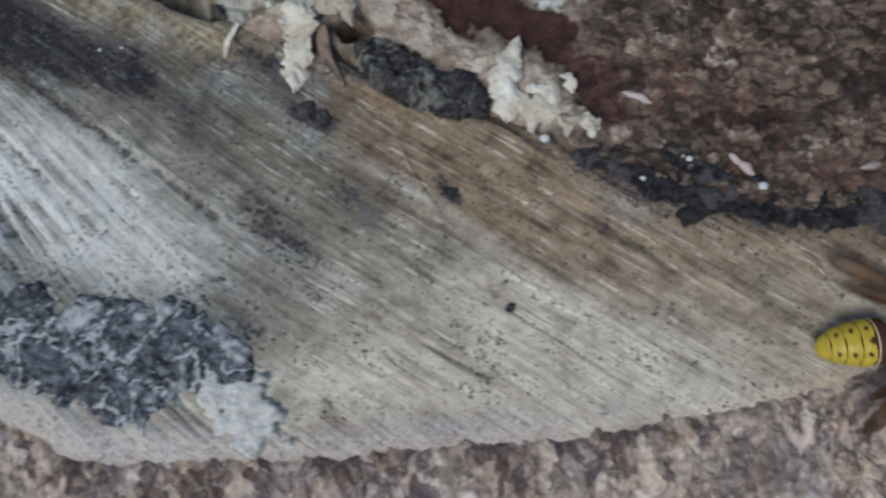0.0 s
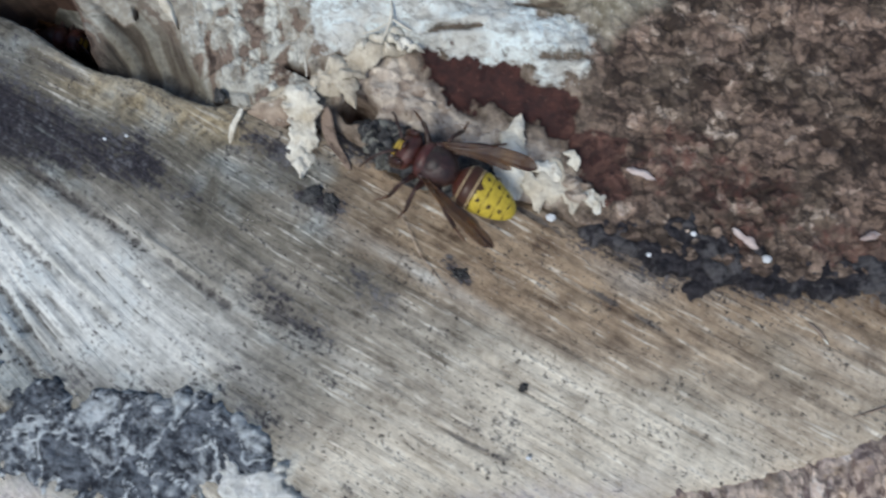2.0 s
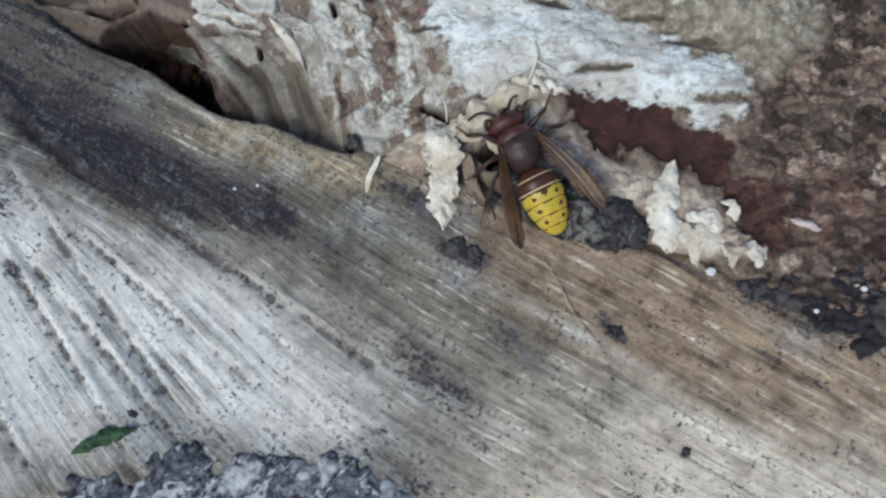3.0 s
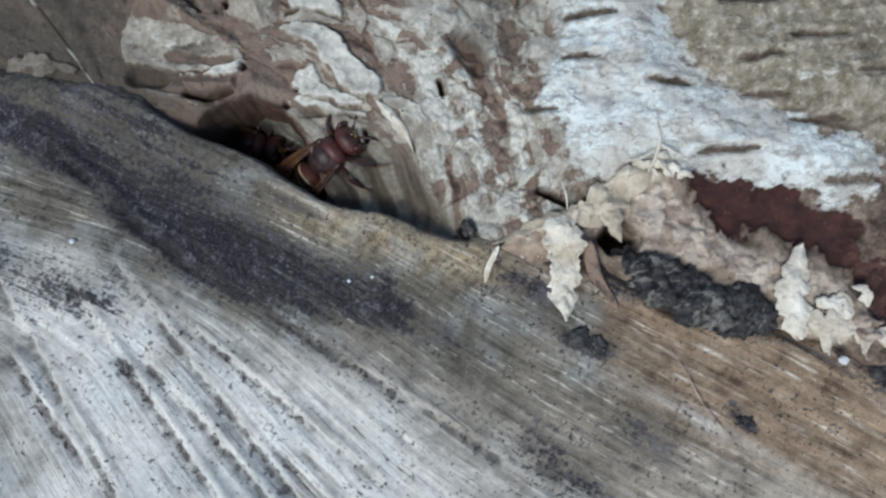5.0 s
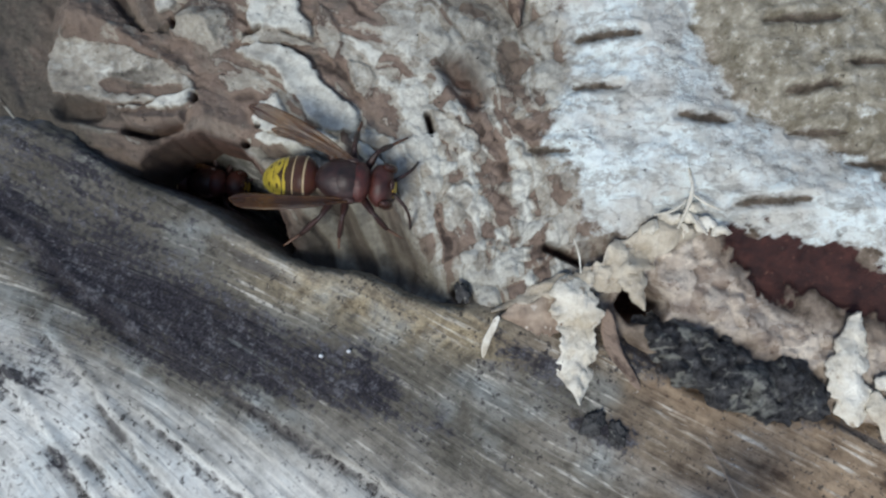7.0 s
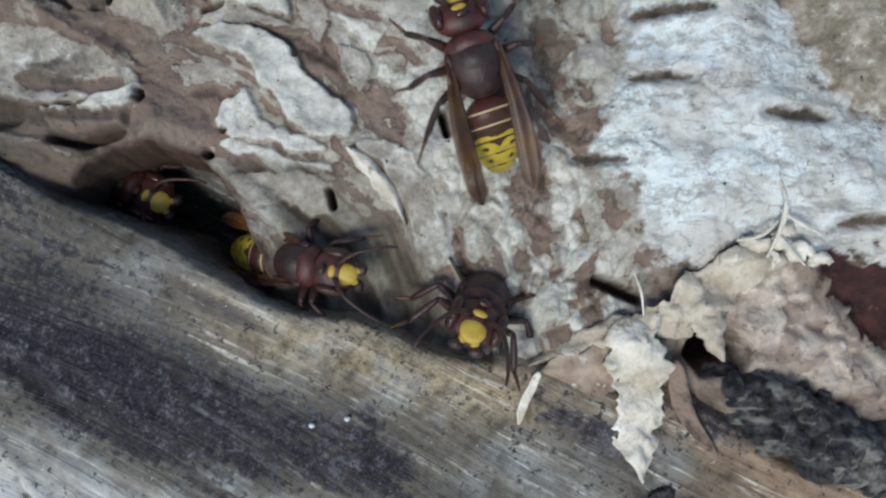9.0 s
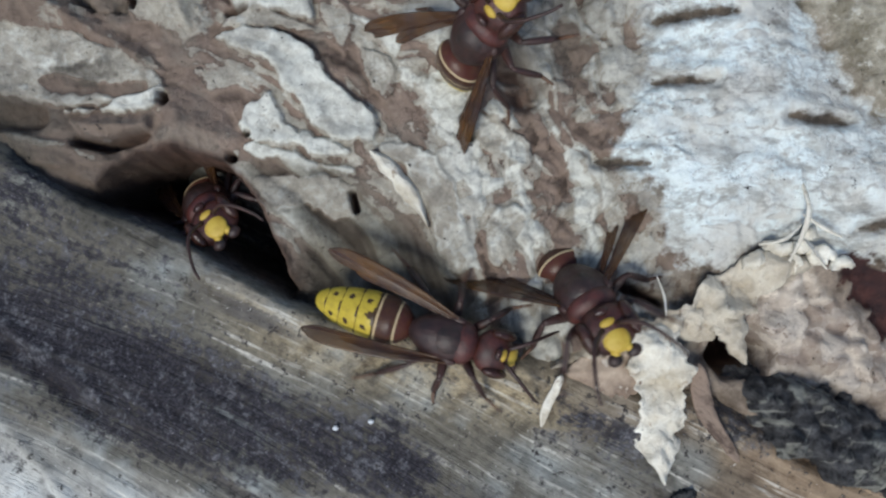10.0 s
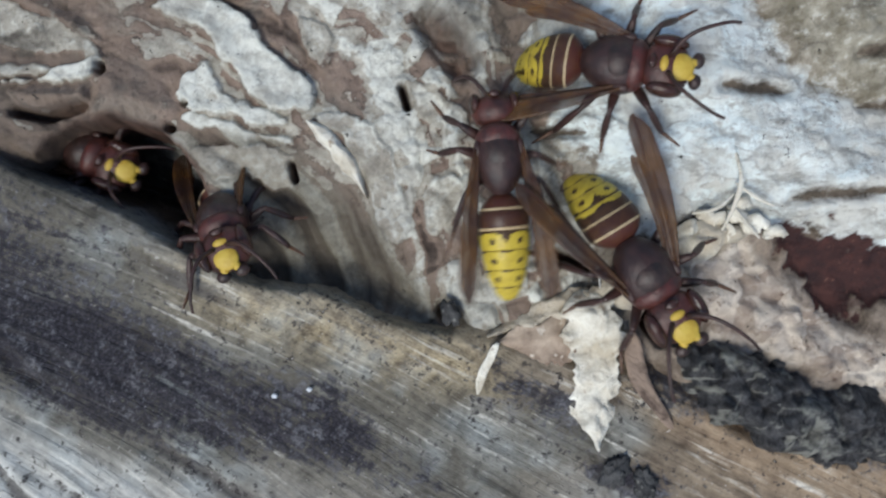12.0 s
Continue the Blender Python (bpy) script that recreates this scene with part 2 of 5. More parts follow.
    lower = n.mix(n.math("MULTIPLY", n.step(shard_edge, 0.14, 0.0, 0, 0.8), n.step(n.noise(260, 3), 0.45, 0.58)), lower, (0.07, 0.055, 0.055))
    col = n.mix(low, col, lower)
    # folded layers
    edge_band = n.math("ADD", band, n.math("MULTIPLY", shift, 0.3))
    layered = n.mix(n.step(edge_band, 0.28, 0.40), (0.07, 0.05, 0.04), (0.25, 0.185, 0.145))
    layered = n.mix(n.step(edge_band, 0.44, 0.47), layered, n.mix(n.step(mid, 0.35, 0.65), (0.17, 0.118, 0.092), (0.35, 0.268, 0.215)))
    layered = n.mix(n.step(edge_band, 0.515, 0.545), layered, n.mix(n.step(grit, 0.32, 0.62), (0.27, 0.245, 0.20), (0.52, 0.485, 0.41)))
    layered = n.mix(n.step(edge_band, 0.60, 0.65), layered, n.mix(n.step(grit, 0.28, 0.55), (0.42, 0.405, 0.35), (0.73, 0.73, 0.66)))
    # thin dark lines where layers meet, crease shade put into the colour
    brink_shade = n.math("MULTIPLY", n.step(edge_band, 0.495, 0.51), n.step(edge_band, 0.53, 0.515))
    layered = n.mix(n.math("MULTIPLY", brink_shade, n.step(big, 0.42, 0.55, 0.1, 0.75)), layered, (0.06, 0.045, 0.038))
    layered = n.mix(n.step(n.math("ADD", big, n.math("MULTIPLY", flake, 0.16)), 0.58, 0.70, 0, 0.5), layered, n.mix(tiny, (0.10, 0.08, 0.065), (0.36, 0.32, 0.265)))
    # olive-stained inner bark beside the hollow, with the bowl's shade put into the colour
    dusky = n.mix(n.step(edge_band, 0.34, 0.56), (0.045, 0.035, 0.025), n.mix(n.step(grit, 0.35, 0.6), (0.15, 0.13, 0.095), (0.31, 0.295, 0.235)))
    layered = n.mix(n.math("MULTIPLY", n.attr("dusky"), 0.85), layered, dusky)
    col = n.mix(swirl, col, layered)
    chips = n.mix(n.step(mosaic, 0.15, 0.8), (0.32, 0.255, 0.21), (0.77, 0.69, 0.59))
    col = n.mix(tan, col, n.mix(n.step(grit, 0.42, 0.32), chips, (0.14, 0.09, 0.07)))
    mossy = n.mix(n.step(mid, 0.38, 0.64), (0.20, 0.175, 0.125), (0.46, 0.425, 0.345))
    mossy = n.mix(n.step(n.noise(900, 5, 0.7), 0.57, 0.7), mossy, (0.60, 0.58, 0.51))
    mossy = n.mix(n.step(grit, 0.40, 0.32, 0, 0.8), mossy, (0.10, 0.085, 0.062))
    col = n.mix(olive, col, mossy)
    leafy = n.warped(260, 0.006, n.stretch(n.where(), (0.55, 1.0, 1.0)))
    plate, plate_edge = n.grains(330, leafy)
    paper = n.mix(n.step(n.math("ADD", big, n.math("MULTIPLY", n.math("SUBTRACT", plate, 0.5), 0.12)), 0.40, 0.58), (0.62, 0.615, 0.57), (0.80, 0.88, 0.875))
    paper = n.mix(n.step(n.math("ADD", n.noise(280, 6, 0.7), n.math("MULTIPLY", n.math("SUBTRACT", plate, 0.5), 0.12)), 0.51, 0.62, 0, 0.65), paper, (0.41, 0.395, 0.355))
    flecks = n.step(n.noise(480, 6, 0.7, n.stretch(n.where(), (0.6, 1.2, 1))), 0.53, 0.62)
    paper = n.mix(n.math("MULTIPLY", flecks, 0.6), paper, (0.27, 0.26, 0.235))
    paper = n.mix(n.math("MULTIPLY", n.step(plate_edge, 0.06, 0.0, 0, 0.6), n.step(mid, 0.48, 0.58)), paper, (0.26, 0.235, 0.205))
    ragged = n.step(n.math("ADD", white, n.math("MULTIPLY", shift, 1.5)), 0.35, 0.62)
    col = n.mix(ragged, col, paper)
    rust = n.mix(n.step(mid, 0.35, 0.65), (0.028, 0.014, 0.015), (0.085, 0.036, 0.031))
    rust = n.mix(n.step(tiny, 0.6, 0.7, 0, 0.7), rust, (0.20, 0.10, 0.075))
    rust = n.mix(n.math("MULTIPLY", crust, 0.8), rust, n.mix(n.step(mosaic, 0.2, 0.75), (0.04, 0.021, 0.019), (0.21, 0.115, 0.09)))
    edge = n.step(n.math("ADD", red, n.math("MULTIPLY", shift, 1.1)), 0.4, 0.62)
    col = n.mix(edge, col, rust)
    col = n.mix(n.step(n.math("ADD", lent, n.math("MULTIPLY", n.math("SUBTRACT", grit, 0.5), 1.5)), 0.36, 0.9), col, n.mix(n.step(mid, 0.35, 0.65), (0.045, 0.036, 0.027), (0.19, 0.15, 0.115)))
    # brown inside of holes and scar, with the shade in them put into the colour
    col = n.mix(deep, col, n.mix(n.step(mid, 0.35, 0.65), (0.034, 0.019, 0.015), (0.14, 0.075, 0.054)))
    # dark cracks, along with the shade painted into creases
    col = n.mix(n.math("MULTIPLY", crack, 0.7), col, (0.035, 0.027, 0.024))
    # mould and grime, plus shade of the far left and the bowl as colour
    col = n.mix(n.math("MULTIPLY", n.attr("grime_shade"), n.step(n.math("ADD", mid, n.math("MULTIPLY", big, 0.5)), 0.55, 0.85, 0.45, 0.95)), col, n.mix(tiny, (0.045, 0.04, 0.034), (0.15, 0.13, 0.105)))
    specks = n.step(n.math("ADD", n.noise(1200, 4, 0.72), n.math("MULTIPLY", n.noise(200, 2), 0.2)), 0.765, 0.80)
    col = n.mix(specks, col, (0.025, 0.022, 0.02))
    height = n.math("ADD", n.math("MULTIPLY", mid, 0.7), n.math("MULTIPLY", grit, 0.5))
    return n.finish(col, height, 0.9, 0.0009, n.step(mid, 0.3, 0.7, 0.55, 0.9))


def simple_material(name, dark, light, scale=600, rough=0.8, relief=0.5, speck=None, distance=0.0004):
    n = Nodes(name, rough)
    a, b = n.noise(scale, 6, 0.65), n.noise(scale * 0.22, 4, 0.55)
    col = n.mix(n.step(n.math("ADD", n.math("MULTIPLY", a, 0.6), n.math("MULTIPLY", b, 0.4)), 0.38, 0.62), dark, light)
    if speck:
        col = n.mix(n.step(n.noise(scale * 2.2, 3, 0.6), 0.62, 0.7), col, speck)
    return n.finish(col, a, relief, distance)


def layered_material(name, dark, light, angle, rough=0.85):
    """Peeled bark whose layers show as streaks along one direction in the plan."""
    n = Nodes(name, rough)
    turned = n.add("ShaderNodeMapping", {"Vector": n.warped(160, 0.006), "Rotation": (0.0, 0.0, angle)}).outputs[0]
    streak = n.noise(1.0, 4, 0.6, n.stretch(turned, (55, 420, 60)))
    a, b = n.noise(500, 6, 0.68), n.noise(110, 4, 0.6)
    tone = n.math("ADD", streak, n.math("ADD", n.math("MULTIPLY", n.math("SUBTRACT", a, 0.5), 0.5), n.math("MULTIPLY", n.math("SUBTRACT", b, 0.5), 0.6)))
    col = n.mix(n.step(tone, 0.40, 0.52), dark, light)
    col = n.mix(n.step(tone, 0.60, 0.72, 0, 0.6), col, n.mix(0.5, dark, light))
    col = n.mix(n.step(n.noise(950, 4, 0.7), 0.64, 0.69), col, (0.05, 0.042, 0.036))
    return n.finish(col, n.math("ADD", streak, n.math("MULTIPLY", a, 0.5)), 0.8, 0.0008)


WOOD = wood_material()
BARK = bark_material()
PAPER = simple_material("cream_bark_paper", (0.50, 0.44, 0.34), (0.88, 0.86, 0.77), 330, 0.75, 0.9, (0.40, 0.33, 0.25), 0.0011)
PEEL = layered_material("pale_peeled_bark", (0.24, 0.19, 0.155), (0.66, 0.655, 0.58), 0.6)
TAN = simple_material("tan_bark", (0.22, 0.16, 0.12), (0.52, 0.42, 0.325), 500, 0.85, 0.7, (0.62, 0.55, 0.46))
BROWN = layered_material("brown_inner_bark", (0.10, 0.07, 0.055), (0.27, 0.20, 0.155), 0.6)
CREAM = simple_material("creased_tan_paper", (0.36, 0.295, 0.215), (0.72, 0.67, 0.56), 260, 0.8, 1.0, (0.30, 0.235, 0.18), 0.0012)
GREY = layered_material("grimy_grey_bark", (0.075, 0.062, 0.05), (0.31, 0.30, 0.26), 0.25)
MUD = simple_material("dark_crumbly_dirt", (0.014, 0.014, 0.016), (0.085, 0.085, 0.085), 900, 0.75, 1.0, (0.2, 0.2, 0.18))
SOIL = simple_material("forest_soil", (0.03, 0.02, 0.013), (0.13, 0.09, 0.06), 30, 0.95, 1.0, None, 0.01)
TRUNK = simple_material("dull_birch_bark", (0.16, 0.13, 0.10), (0.5, 0.47, 0.42), 60, 0.9, 0.8, (0.06, 0.05, 0.04), 0.003)


# ---- building helpers ----
def mesh_object(name, mesh, material, parent=None, label=""):
    ob = new(name, mesh)
    if material:
        mesh.materials.append(material)
    if parent:
        ob.parent = parent
    if label:
        tagged(ob, label)
    return ob


def part(name, bm, material, parent, label=""):
    """Link a bmesh as one mesh object under a thing or a part."""
    mesh = bpy.data.meshes.new(name)
    bm.to_mesh(mesh)
    bm.free()
    for p in mesh.polygons:
        p.use_smooth = True
    return mesh_object(name, mesh, material, parent, label)


def relief(name, xs, ys, zs, keep, material, parent, label, vectors, colours):
    """A surface over a grid in the plan, with colour and vector attributes; faces outside keep are left out."""
    ny, nx = zs.shape
    gx, gy = np.meshgrid(xs, ys)
    at = np.arange(nx * ny).reshape(ny, nx)
    quads = np.stack([at[:-1, :-1], at[:-1, 1:], at[1:, 1:], at[1:, :-1]], -1)[keep[:-1, :-1]].reshape(-1, 4)
    used, quads = np.unique(quads, return_inverse=True)
    quads = quads.reshape(-1, 4)
    co = np.stack([gx.ravel(), gy.ravel(), zs.ravel()], -1)[used] * C
    mesh = bpy.data.meshes.new(name)
    mesh.vertices.add(len(co))
    mesh.vertices.foreach_set("co", co.ravel())
    mesh.loops.add(quads.size)
    mesh.loops.foreach_set("vertex_index", quads.ravel())
    mesh.polygons.add(len(quads))
    mesh.polygons.foreach_set("loop_start", np.arange(0, quads.size, 4))
    mesh.polygons.foreach_set("use_smooth", np.ones(len(quads), bool))
    mesh.update(calc_edges=True)
    for key, (r, g, b) in colours.items():
        data = np.ones((len(used), 4), np.float32)
        for k, plane in enumerate((r, g, b)):
            data[:, k] = np.broadcast_to(plane, zs.shape).ravel()[used]
        mesh.attributes.new(key, "FLOAT_COLOR", "POINT").data.foreach_set("color", data.ravel())
    for key, (u, v) in vectors.items():
        data = np.zeros((len(used), 3), np.float32)
        data[:, 0], data[:, 1] = u.ravel()[used] * C, v.ravel()[used] * C
        mesh.attributes.new(key, "FLOAT_VECTOR", "POINT").data.foreach_set("vector", data.ravel())
    return mesh_object(name, mesh, material, parent, label)


def smooth_line(points, count):
    """Points along a soft curve through the given ones (any number of coordinates each)."""
    p = np.array(points, float)
    p = np.vstack([2 * p[0] - p[1], p, 2 * p[-1] - p[-2]])
    out = []
    for s in np.linspace(0, len(p) - 3 - 1e-6, count):
        k, t = int(s), s - int(s)
        a, b, c, d = p[k : k + 4]
        out.append(0.5 * (2 * b + (c - a) * t + (2 * a - 5 * b + 4 * c - d) * t * t + (3 * b - a - 3 * c + d) * t**3))
    return np.array(out)


def sheet(name, spine, width, material, parent=None, label="", curl=0.0, crumple=0.04, ragged=0.25, thick=0.025, seed=0, rows=26, cols=12):
    """A torn strip of bark: spine points (x, y, z) in plan centimetres, width in centimetres (one or one a point)."""
    widths = width if isinstance(width, (list, tuple)) else [width] * len(spine)
    line = smooth_line([(*p, w) for p, w in zip(spine, widths)], rows)
    line[:, 3] *= 0.25 + 0.75 * (1 - np.abs(np.linspace(-1, 1, rows)) ** 7)
    bm = bmesh.new()
    top, under = [], []
    for i, (x, y, z, w) in enumerate(line):
        a, b = line[max(i - 1, 0)], line[min(i + 1, rows - 1)]
        t = Vector((b[0] - a[0], b[1] - a[1], 0)).normalized()
        side = Vector((-t.y, t.x, 0))
        row_t, row_u = [], []
        for j in range(cols):
            s = j / (cols - 1) * 2 - 1
            rag = 1 + ragged * (noise.fractal(Vector((i * 0.13, seed * 3.1 + np.sign(s) * 7, 1.0)), 0.9, 2.0, 3))
            off = s * w / 2 * rag
            if j in (0, cols - 1):
                off += ragged * 0.035 * w * (1.2 * noise.noise(Vector((i * 0.9, seed * 1.7, j))) + 0.9 * noise.noise(Vector((i * 2.3, seed, j + 4.0))))
            q = Vector((x, y, z)) + side * off
            q.z += curl * (s * s - 0.3) + crumple * noise.fractal(Vector((q.x * 2.2, q.y * 2.2, seed)), 0.8, 2.0, 4)
            q += t * (ragged * 0.35 * w * noise.noise(Vector((j * 0.7, seed, 3.0)))) * (1 if i in (0, rows - 1) else 0)
            row_t.append(bm.verts.new(q * C))
            row_u.append(bm.verts.new((q - Vector((0, 0, thick))) * C))
        top.append(row_t), under.append(row_u)
    for i in range(rows - 1):
        for j in range(cols - 1):
            bm.faces.new((top[i][j], top[i + 1][j], top[i + 1][j + 1], top[i][j + 1]))
            bm.faces.new((under[i][j], under[i][j + 1], under[i + 1][j + 1], under[i + 1][j]))
        bm.faces.new((top[i][0], under[i][0], under[i + 1][0], top[i + 1][0]))
        bm.faces.new((top[i][-1], top[i + 1][-1], under[i + 1][-1], under[i][-1]))
    for j in range(cols - 1):
        bm.faces.new((top[0][j], top[0][j + 1], under[0][j + 1], under[0][j]))
        bm.faces.new((top[-1][j], under[-1][j], under[-1][j + 1], top[-1][j + 1]))
    bmesh.ops.recalc_face_normals(bm, faces=bm.faces)
    return part(name, bm, material, parent, label)


def lump(bm, centre, radii, seed=0, rough=0.35, fine=3, turn=0.0):
    """Add a knobbly lump to a bmesh; centre and radii in plan centimetres."""
    made = bmesh.ops.create_icosphere(bm, subdivisions=fine, radius=1.0)["verts"]
    spin = Matrix.Rotation(turn, 3, "Z")
    for v in made:
        k = 1 + rough * noise.fractal(v.co * 1.7 + Vector((seed * 5.3, 0, 0)), 0.7, 2.0, 4)
        p = spin @ Vector((v.co.x * radii[0], v.co.y * radii[1], v.co.z * radii[2])) * k
        v.co = (Vector(centre) + p) * C


def tube(bm, points, radii, sides=8):
    """A tapered round rod through points, in the mesh's own units, closed at both ends."""
    rings = []
    for i, p in enumerate(points):
        a, b = points[max(i - 1, 0)], points[min(i + 1, len(points) - 1)]
        t = (Vector(b) - Vector(a)).normalized()
        u = t.cross(Vector((0.3, 0.2, 1))).normalized()
        v = t.cross(u)
        rings.append([bm.verts.new(Vector(p) + (u * math.cos(k * math.tau / sides) + v * math.sin(k * math.tau / sides)) * radii[i]) for k in range(sides)])
    for r, s in zip(rings, rings[1:]):
        for k in range(sides):
            bm.faces.new((r[k], r[(k + 1) % sides], s[(k + 1) % sides], s[k]))
    bm.faces.new(rings[0][::-1]), bm.faces.new(rings[-1])


# ---- the place: ground, log ----
def build_ground():
    bm = bmesh.new()
    bmesh.ops.create_grid(bm, x_segments=40, y_segments=40, size=60)
    for v in bm.verts:
        v.co.z = -0.64 + 0.02 * noise.noise(v.co * 3)
    ground = part("ground", bm, SOIL, None)
    tagged(ground, "bare brown forest soil under the log", "soil", kind="structure")


def build_trunk(parent):
    bm = bmesh.new()
    rings, sides = 40, 72
    grid = []
    for i in range(rings + 1):
        y = -1.1 + 2.2 * i / rings
        ring = []
        for k in range(sides):
            a = math.tau * k / sides
            r = 0.31 * (1 + 0.03 * noise.noise(Vector((math.cos(a) * 2, math.sin(a) * 2, y * 2))))
            ring.append(bm.verts.new((0.025 + r * math.sin(a), y, -0.335 + r * math.cos(a))))
        grid.append(ring)
    for r, s in zip(grid, grid[1:]):
        for k in range(sides):
            bm.faces.new((r[k], r[(k + 1) % sides], s[(k + 1) % sides], s[k]))
    bm.faces.new(grid[0]), bm.faces.new(grid[-1][::-1])
    bmesh.ops.recalc_face_normals(bm, faces=bm.faces)
    part("trunk", bm, TRUNK, parent, "dull grey-brown birch trunk")


# edges of the sawn wood: along the hollow and the upper bark, then back along the lower bark
UPPER = [(-9.6, 3.9), (-7.25, 3.41), (-6.45, 3.23), (-5.57, 3.09), (-4.95, 2.78), (-4.38, 2.39), (-3.9, 2.2), (-3.39, 2.0), (-2.96, 1.66), (-2.54, 1.38),
         (-2.04, 1.2), (-1.37, 1.04), (-0.88, 0.8), (-0.39, 0.66), (0.1, 0.57), (0.67, 0.31), (1.71, 0.09), (2.42, -0.33), (2.8, -0.65), (3.58, -0.86),
         (4.36, -0.93), (5.12, -1.18), (5.82, -1.61), (6.5, -1.78), (7.01, -2.06), (7.68, -2.13), (8.67, -2.4), (10.2, -2.28), (11.8, -2.25)]
LOWER = [(11.37, -3.54), (11.02, -3.84), (9.8, -4.3), (8.72, -4.75), (7.13, -5.1), (5.94, -5.35), (4.75, -5.52), (3.15, -5.71), (2.35, -5.88),
         (1.14, -5.95), (-0.08, -6.03), (-1.32, -6.09), (-2.12, -5.73), (-2.8, -5.5), (-5.0, -6.3), (-9.6, -7.5)]
HOLLOW = [(-4.38, 2.44), (-4.18, 2.68), (-3.85, 2.84), (-3.45, 2.88), (-3.05, 2.72), (-2.74, 2.38), (-2.55, 1.92), (-2.38, 1.45), (-2.6, 1.3), (-3.05, 1.6), (-3.7, 2.0)]
BOWL = [(-2.75, 2.71), (-1.89, 2.67), (-1.23, 2.13), (-0.68, 1.59), (-0.3, 0.9), (-0.4, 0.6), (-1.15, 0.9), (-2.18, 1.1), (-2.3, 2.0)]
WHITE = [(0.78, 4.75), (1.32, 3.88), (0.97, 3.06), (0.9, 2.4), (1.2, 1.9), (1.86, 1.5), (2.81, 1.6), (4.23, 1.19), (5.09, 0.86), (5.97, 1.26), (6.05, 1.82),
         (5.01, 2.3), (4.2, 2.6), (3.27, 3.07), (2.85, 4.16), (2.72, 4.8), (2.6, 6.6), (0.5, 6.6)]
OLIVE = [(2.6, 6.6), (2.8, 4.2), (3.3, 3.1), (4.2, 2.5), (5.4, 2.1), (6.1, 1.6), (7.0, 2.2), (7.2, 6.6)]
RED = [(3.01, 1.59), (3.83, 1.44), (4.82, 1.06), (5.53, 0.77), (5.55, 0.12), (6.34, 0.03), (6.34, -0.8), (5.98, -0.98), (5.57, -0.53), (5.32, 0.02),
       (4.71, 0.39), (4.36, 0.58), (3.64, 0.68), (3.28, 1.25)]
RUST = [(6.1, -0.1), (7.0, 0.3), (8.2, 0.0), (9.4, -0.9), (10.6, -1.4), (10.6, -2.1), (8.0, -1.7), (6.9, -1.1), (6.1, -0.9)]
CHIPS = [(1.5, 1.0), (2.2, 1.25), (2.8, 1.5), (3.05, 1.12), (3.59, 0.78), (3.81, 0.45), (4.5, 0.3), (5.2, 0.0), (5.6, -0.5), (6.0, -0.9), (5.5, -1.1), (4.4, -0.9), (4.2, -0.3),
         (3.55, -0.03), (3.0, 0.22), (2.29, 0.4), (1.9, 0.6)]
TUNNEL = [(1.8, 0.6), (1.98, 0.92), (2.2, 0.86), (2.42, 0.62), (2.32, 0.42), (1.95, 0.4)]
STAIN = [(-5.43, 1.32), (-4.57, 1.04), (-3.3, 0.68), (-2.38, 0.25), (-1.38, -0.02), (-1.1, -0.35), (-1.72, -0.5), (-2.71, -0.32), (-3.71, -0.05), (-4.56, 0.46), (-5.25, 0.89)]
STAIN_END = [(-9, 3.4), (-7.23, 3.01), (-6.33, 2.46), (-5.44, 1.74), (-5.0, 1.3), (-5.87, 1.48), (-6.67, 2.0), (-7.21, 2.3), (-9, 2.9)]
CRUST = [(-4.2, -4.2), (-3.2, -4.1), (-2.5, -3.85), (-2.0, -4.1), (-1.2, -4.0), (-0.1, -3.95), (0.56, -4.37), (1.19, -4.76), (0.9, -5.26), (0.07, -5.22), (-0.33, -6.04),
         (-1.35, -5.85), (-2.15, -5.57), (-3.2, -5.2), (-4.2, -4.9)]
LENTICELS = [(1.37, 2.13, 3.96), (2.55, 3.19, 2.86), (3.23, 4.09, 1.82), (3.64, 4.55, 4.05), (4.55, 5.41, 3.46), (4.58, 5.41, 2.25), (3.94, 4.62, 2.67),
             (1.3, 1.87, 3.28), (0.73, 1.22, 2.53), (5.0, 5.7, 1.32), (2.6, 3.3, 4.6), (3.9, 4.5, 3.2), (5.5, 6.2, 2.9), (4.9, 5.6, 4.6), (3.3, 4.0, 5.2), (1.2, 1.7, 4.7)]

# pieces of bark peeled open round the hollow: shade from dark to pale, lift and outline of each, the upper ones last
LEAVES = []


def leaf(shade, lift, *outline):
    LEAVES.append((shade, lift, outline))


leaf(0.47, 0.4, (-5.32, 5.03), (-4.76, 4.83), (-4.25, 4.3), (-3.5, 3.71), (-3.78, 3.72), (-4.26, 3.99), (-4.77, 4.16), (-5.45, 4.17))
leaf(0.58, 0.07, (-5.45, 4.19), (-4.71, 4.19), (-4.26, 4.02), (-3.84, 3.79), (-3.58, 3.59), (-3.73, 3.45), (-4.55, 3.42), (-5.46, 3.55))
leaf(0.4, 0.03, (-4.77, 3.73), (-4.26, 3.65), (-3.76, 3.56), (-3.99, 3.47), (-4.55, 3.49), (-4.83, 3.59))
leaf(0.68, 0.11, (-4.55, 3.36), (-4.04, 3.41), (-3.58, 3.51), (-3.49, 3.36), (-3.99, 3.29), (-4.52, 3.29))
leaf(0.47, 0.3, (-4.52, 3.31), (-3.99, 3.3), (-3.51, 3.36), (-3.58, 3.08), (-3.77, 2.97), (-4.27, 3.03), (-4.54, 3.15))
# no piece but the gap between rolls, its shade put into the dark colour
leaf(0.2, -0.12, (-4.7, 4.89), (-4.53, 4.74), (-4.25, 4.4), (-3.88, 4.48), (-3.85, 4.36), (-4.25, 4.31), (-4.56, 4.59))
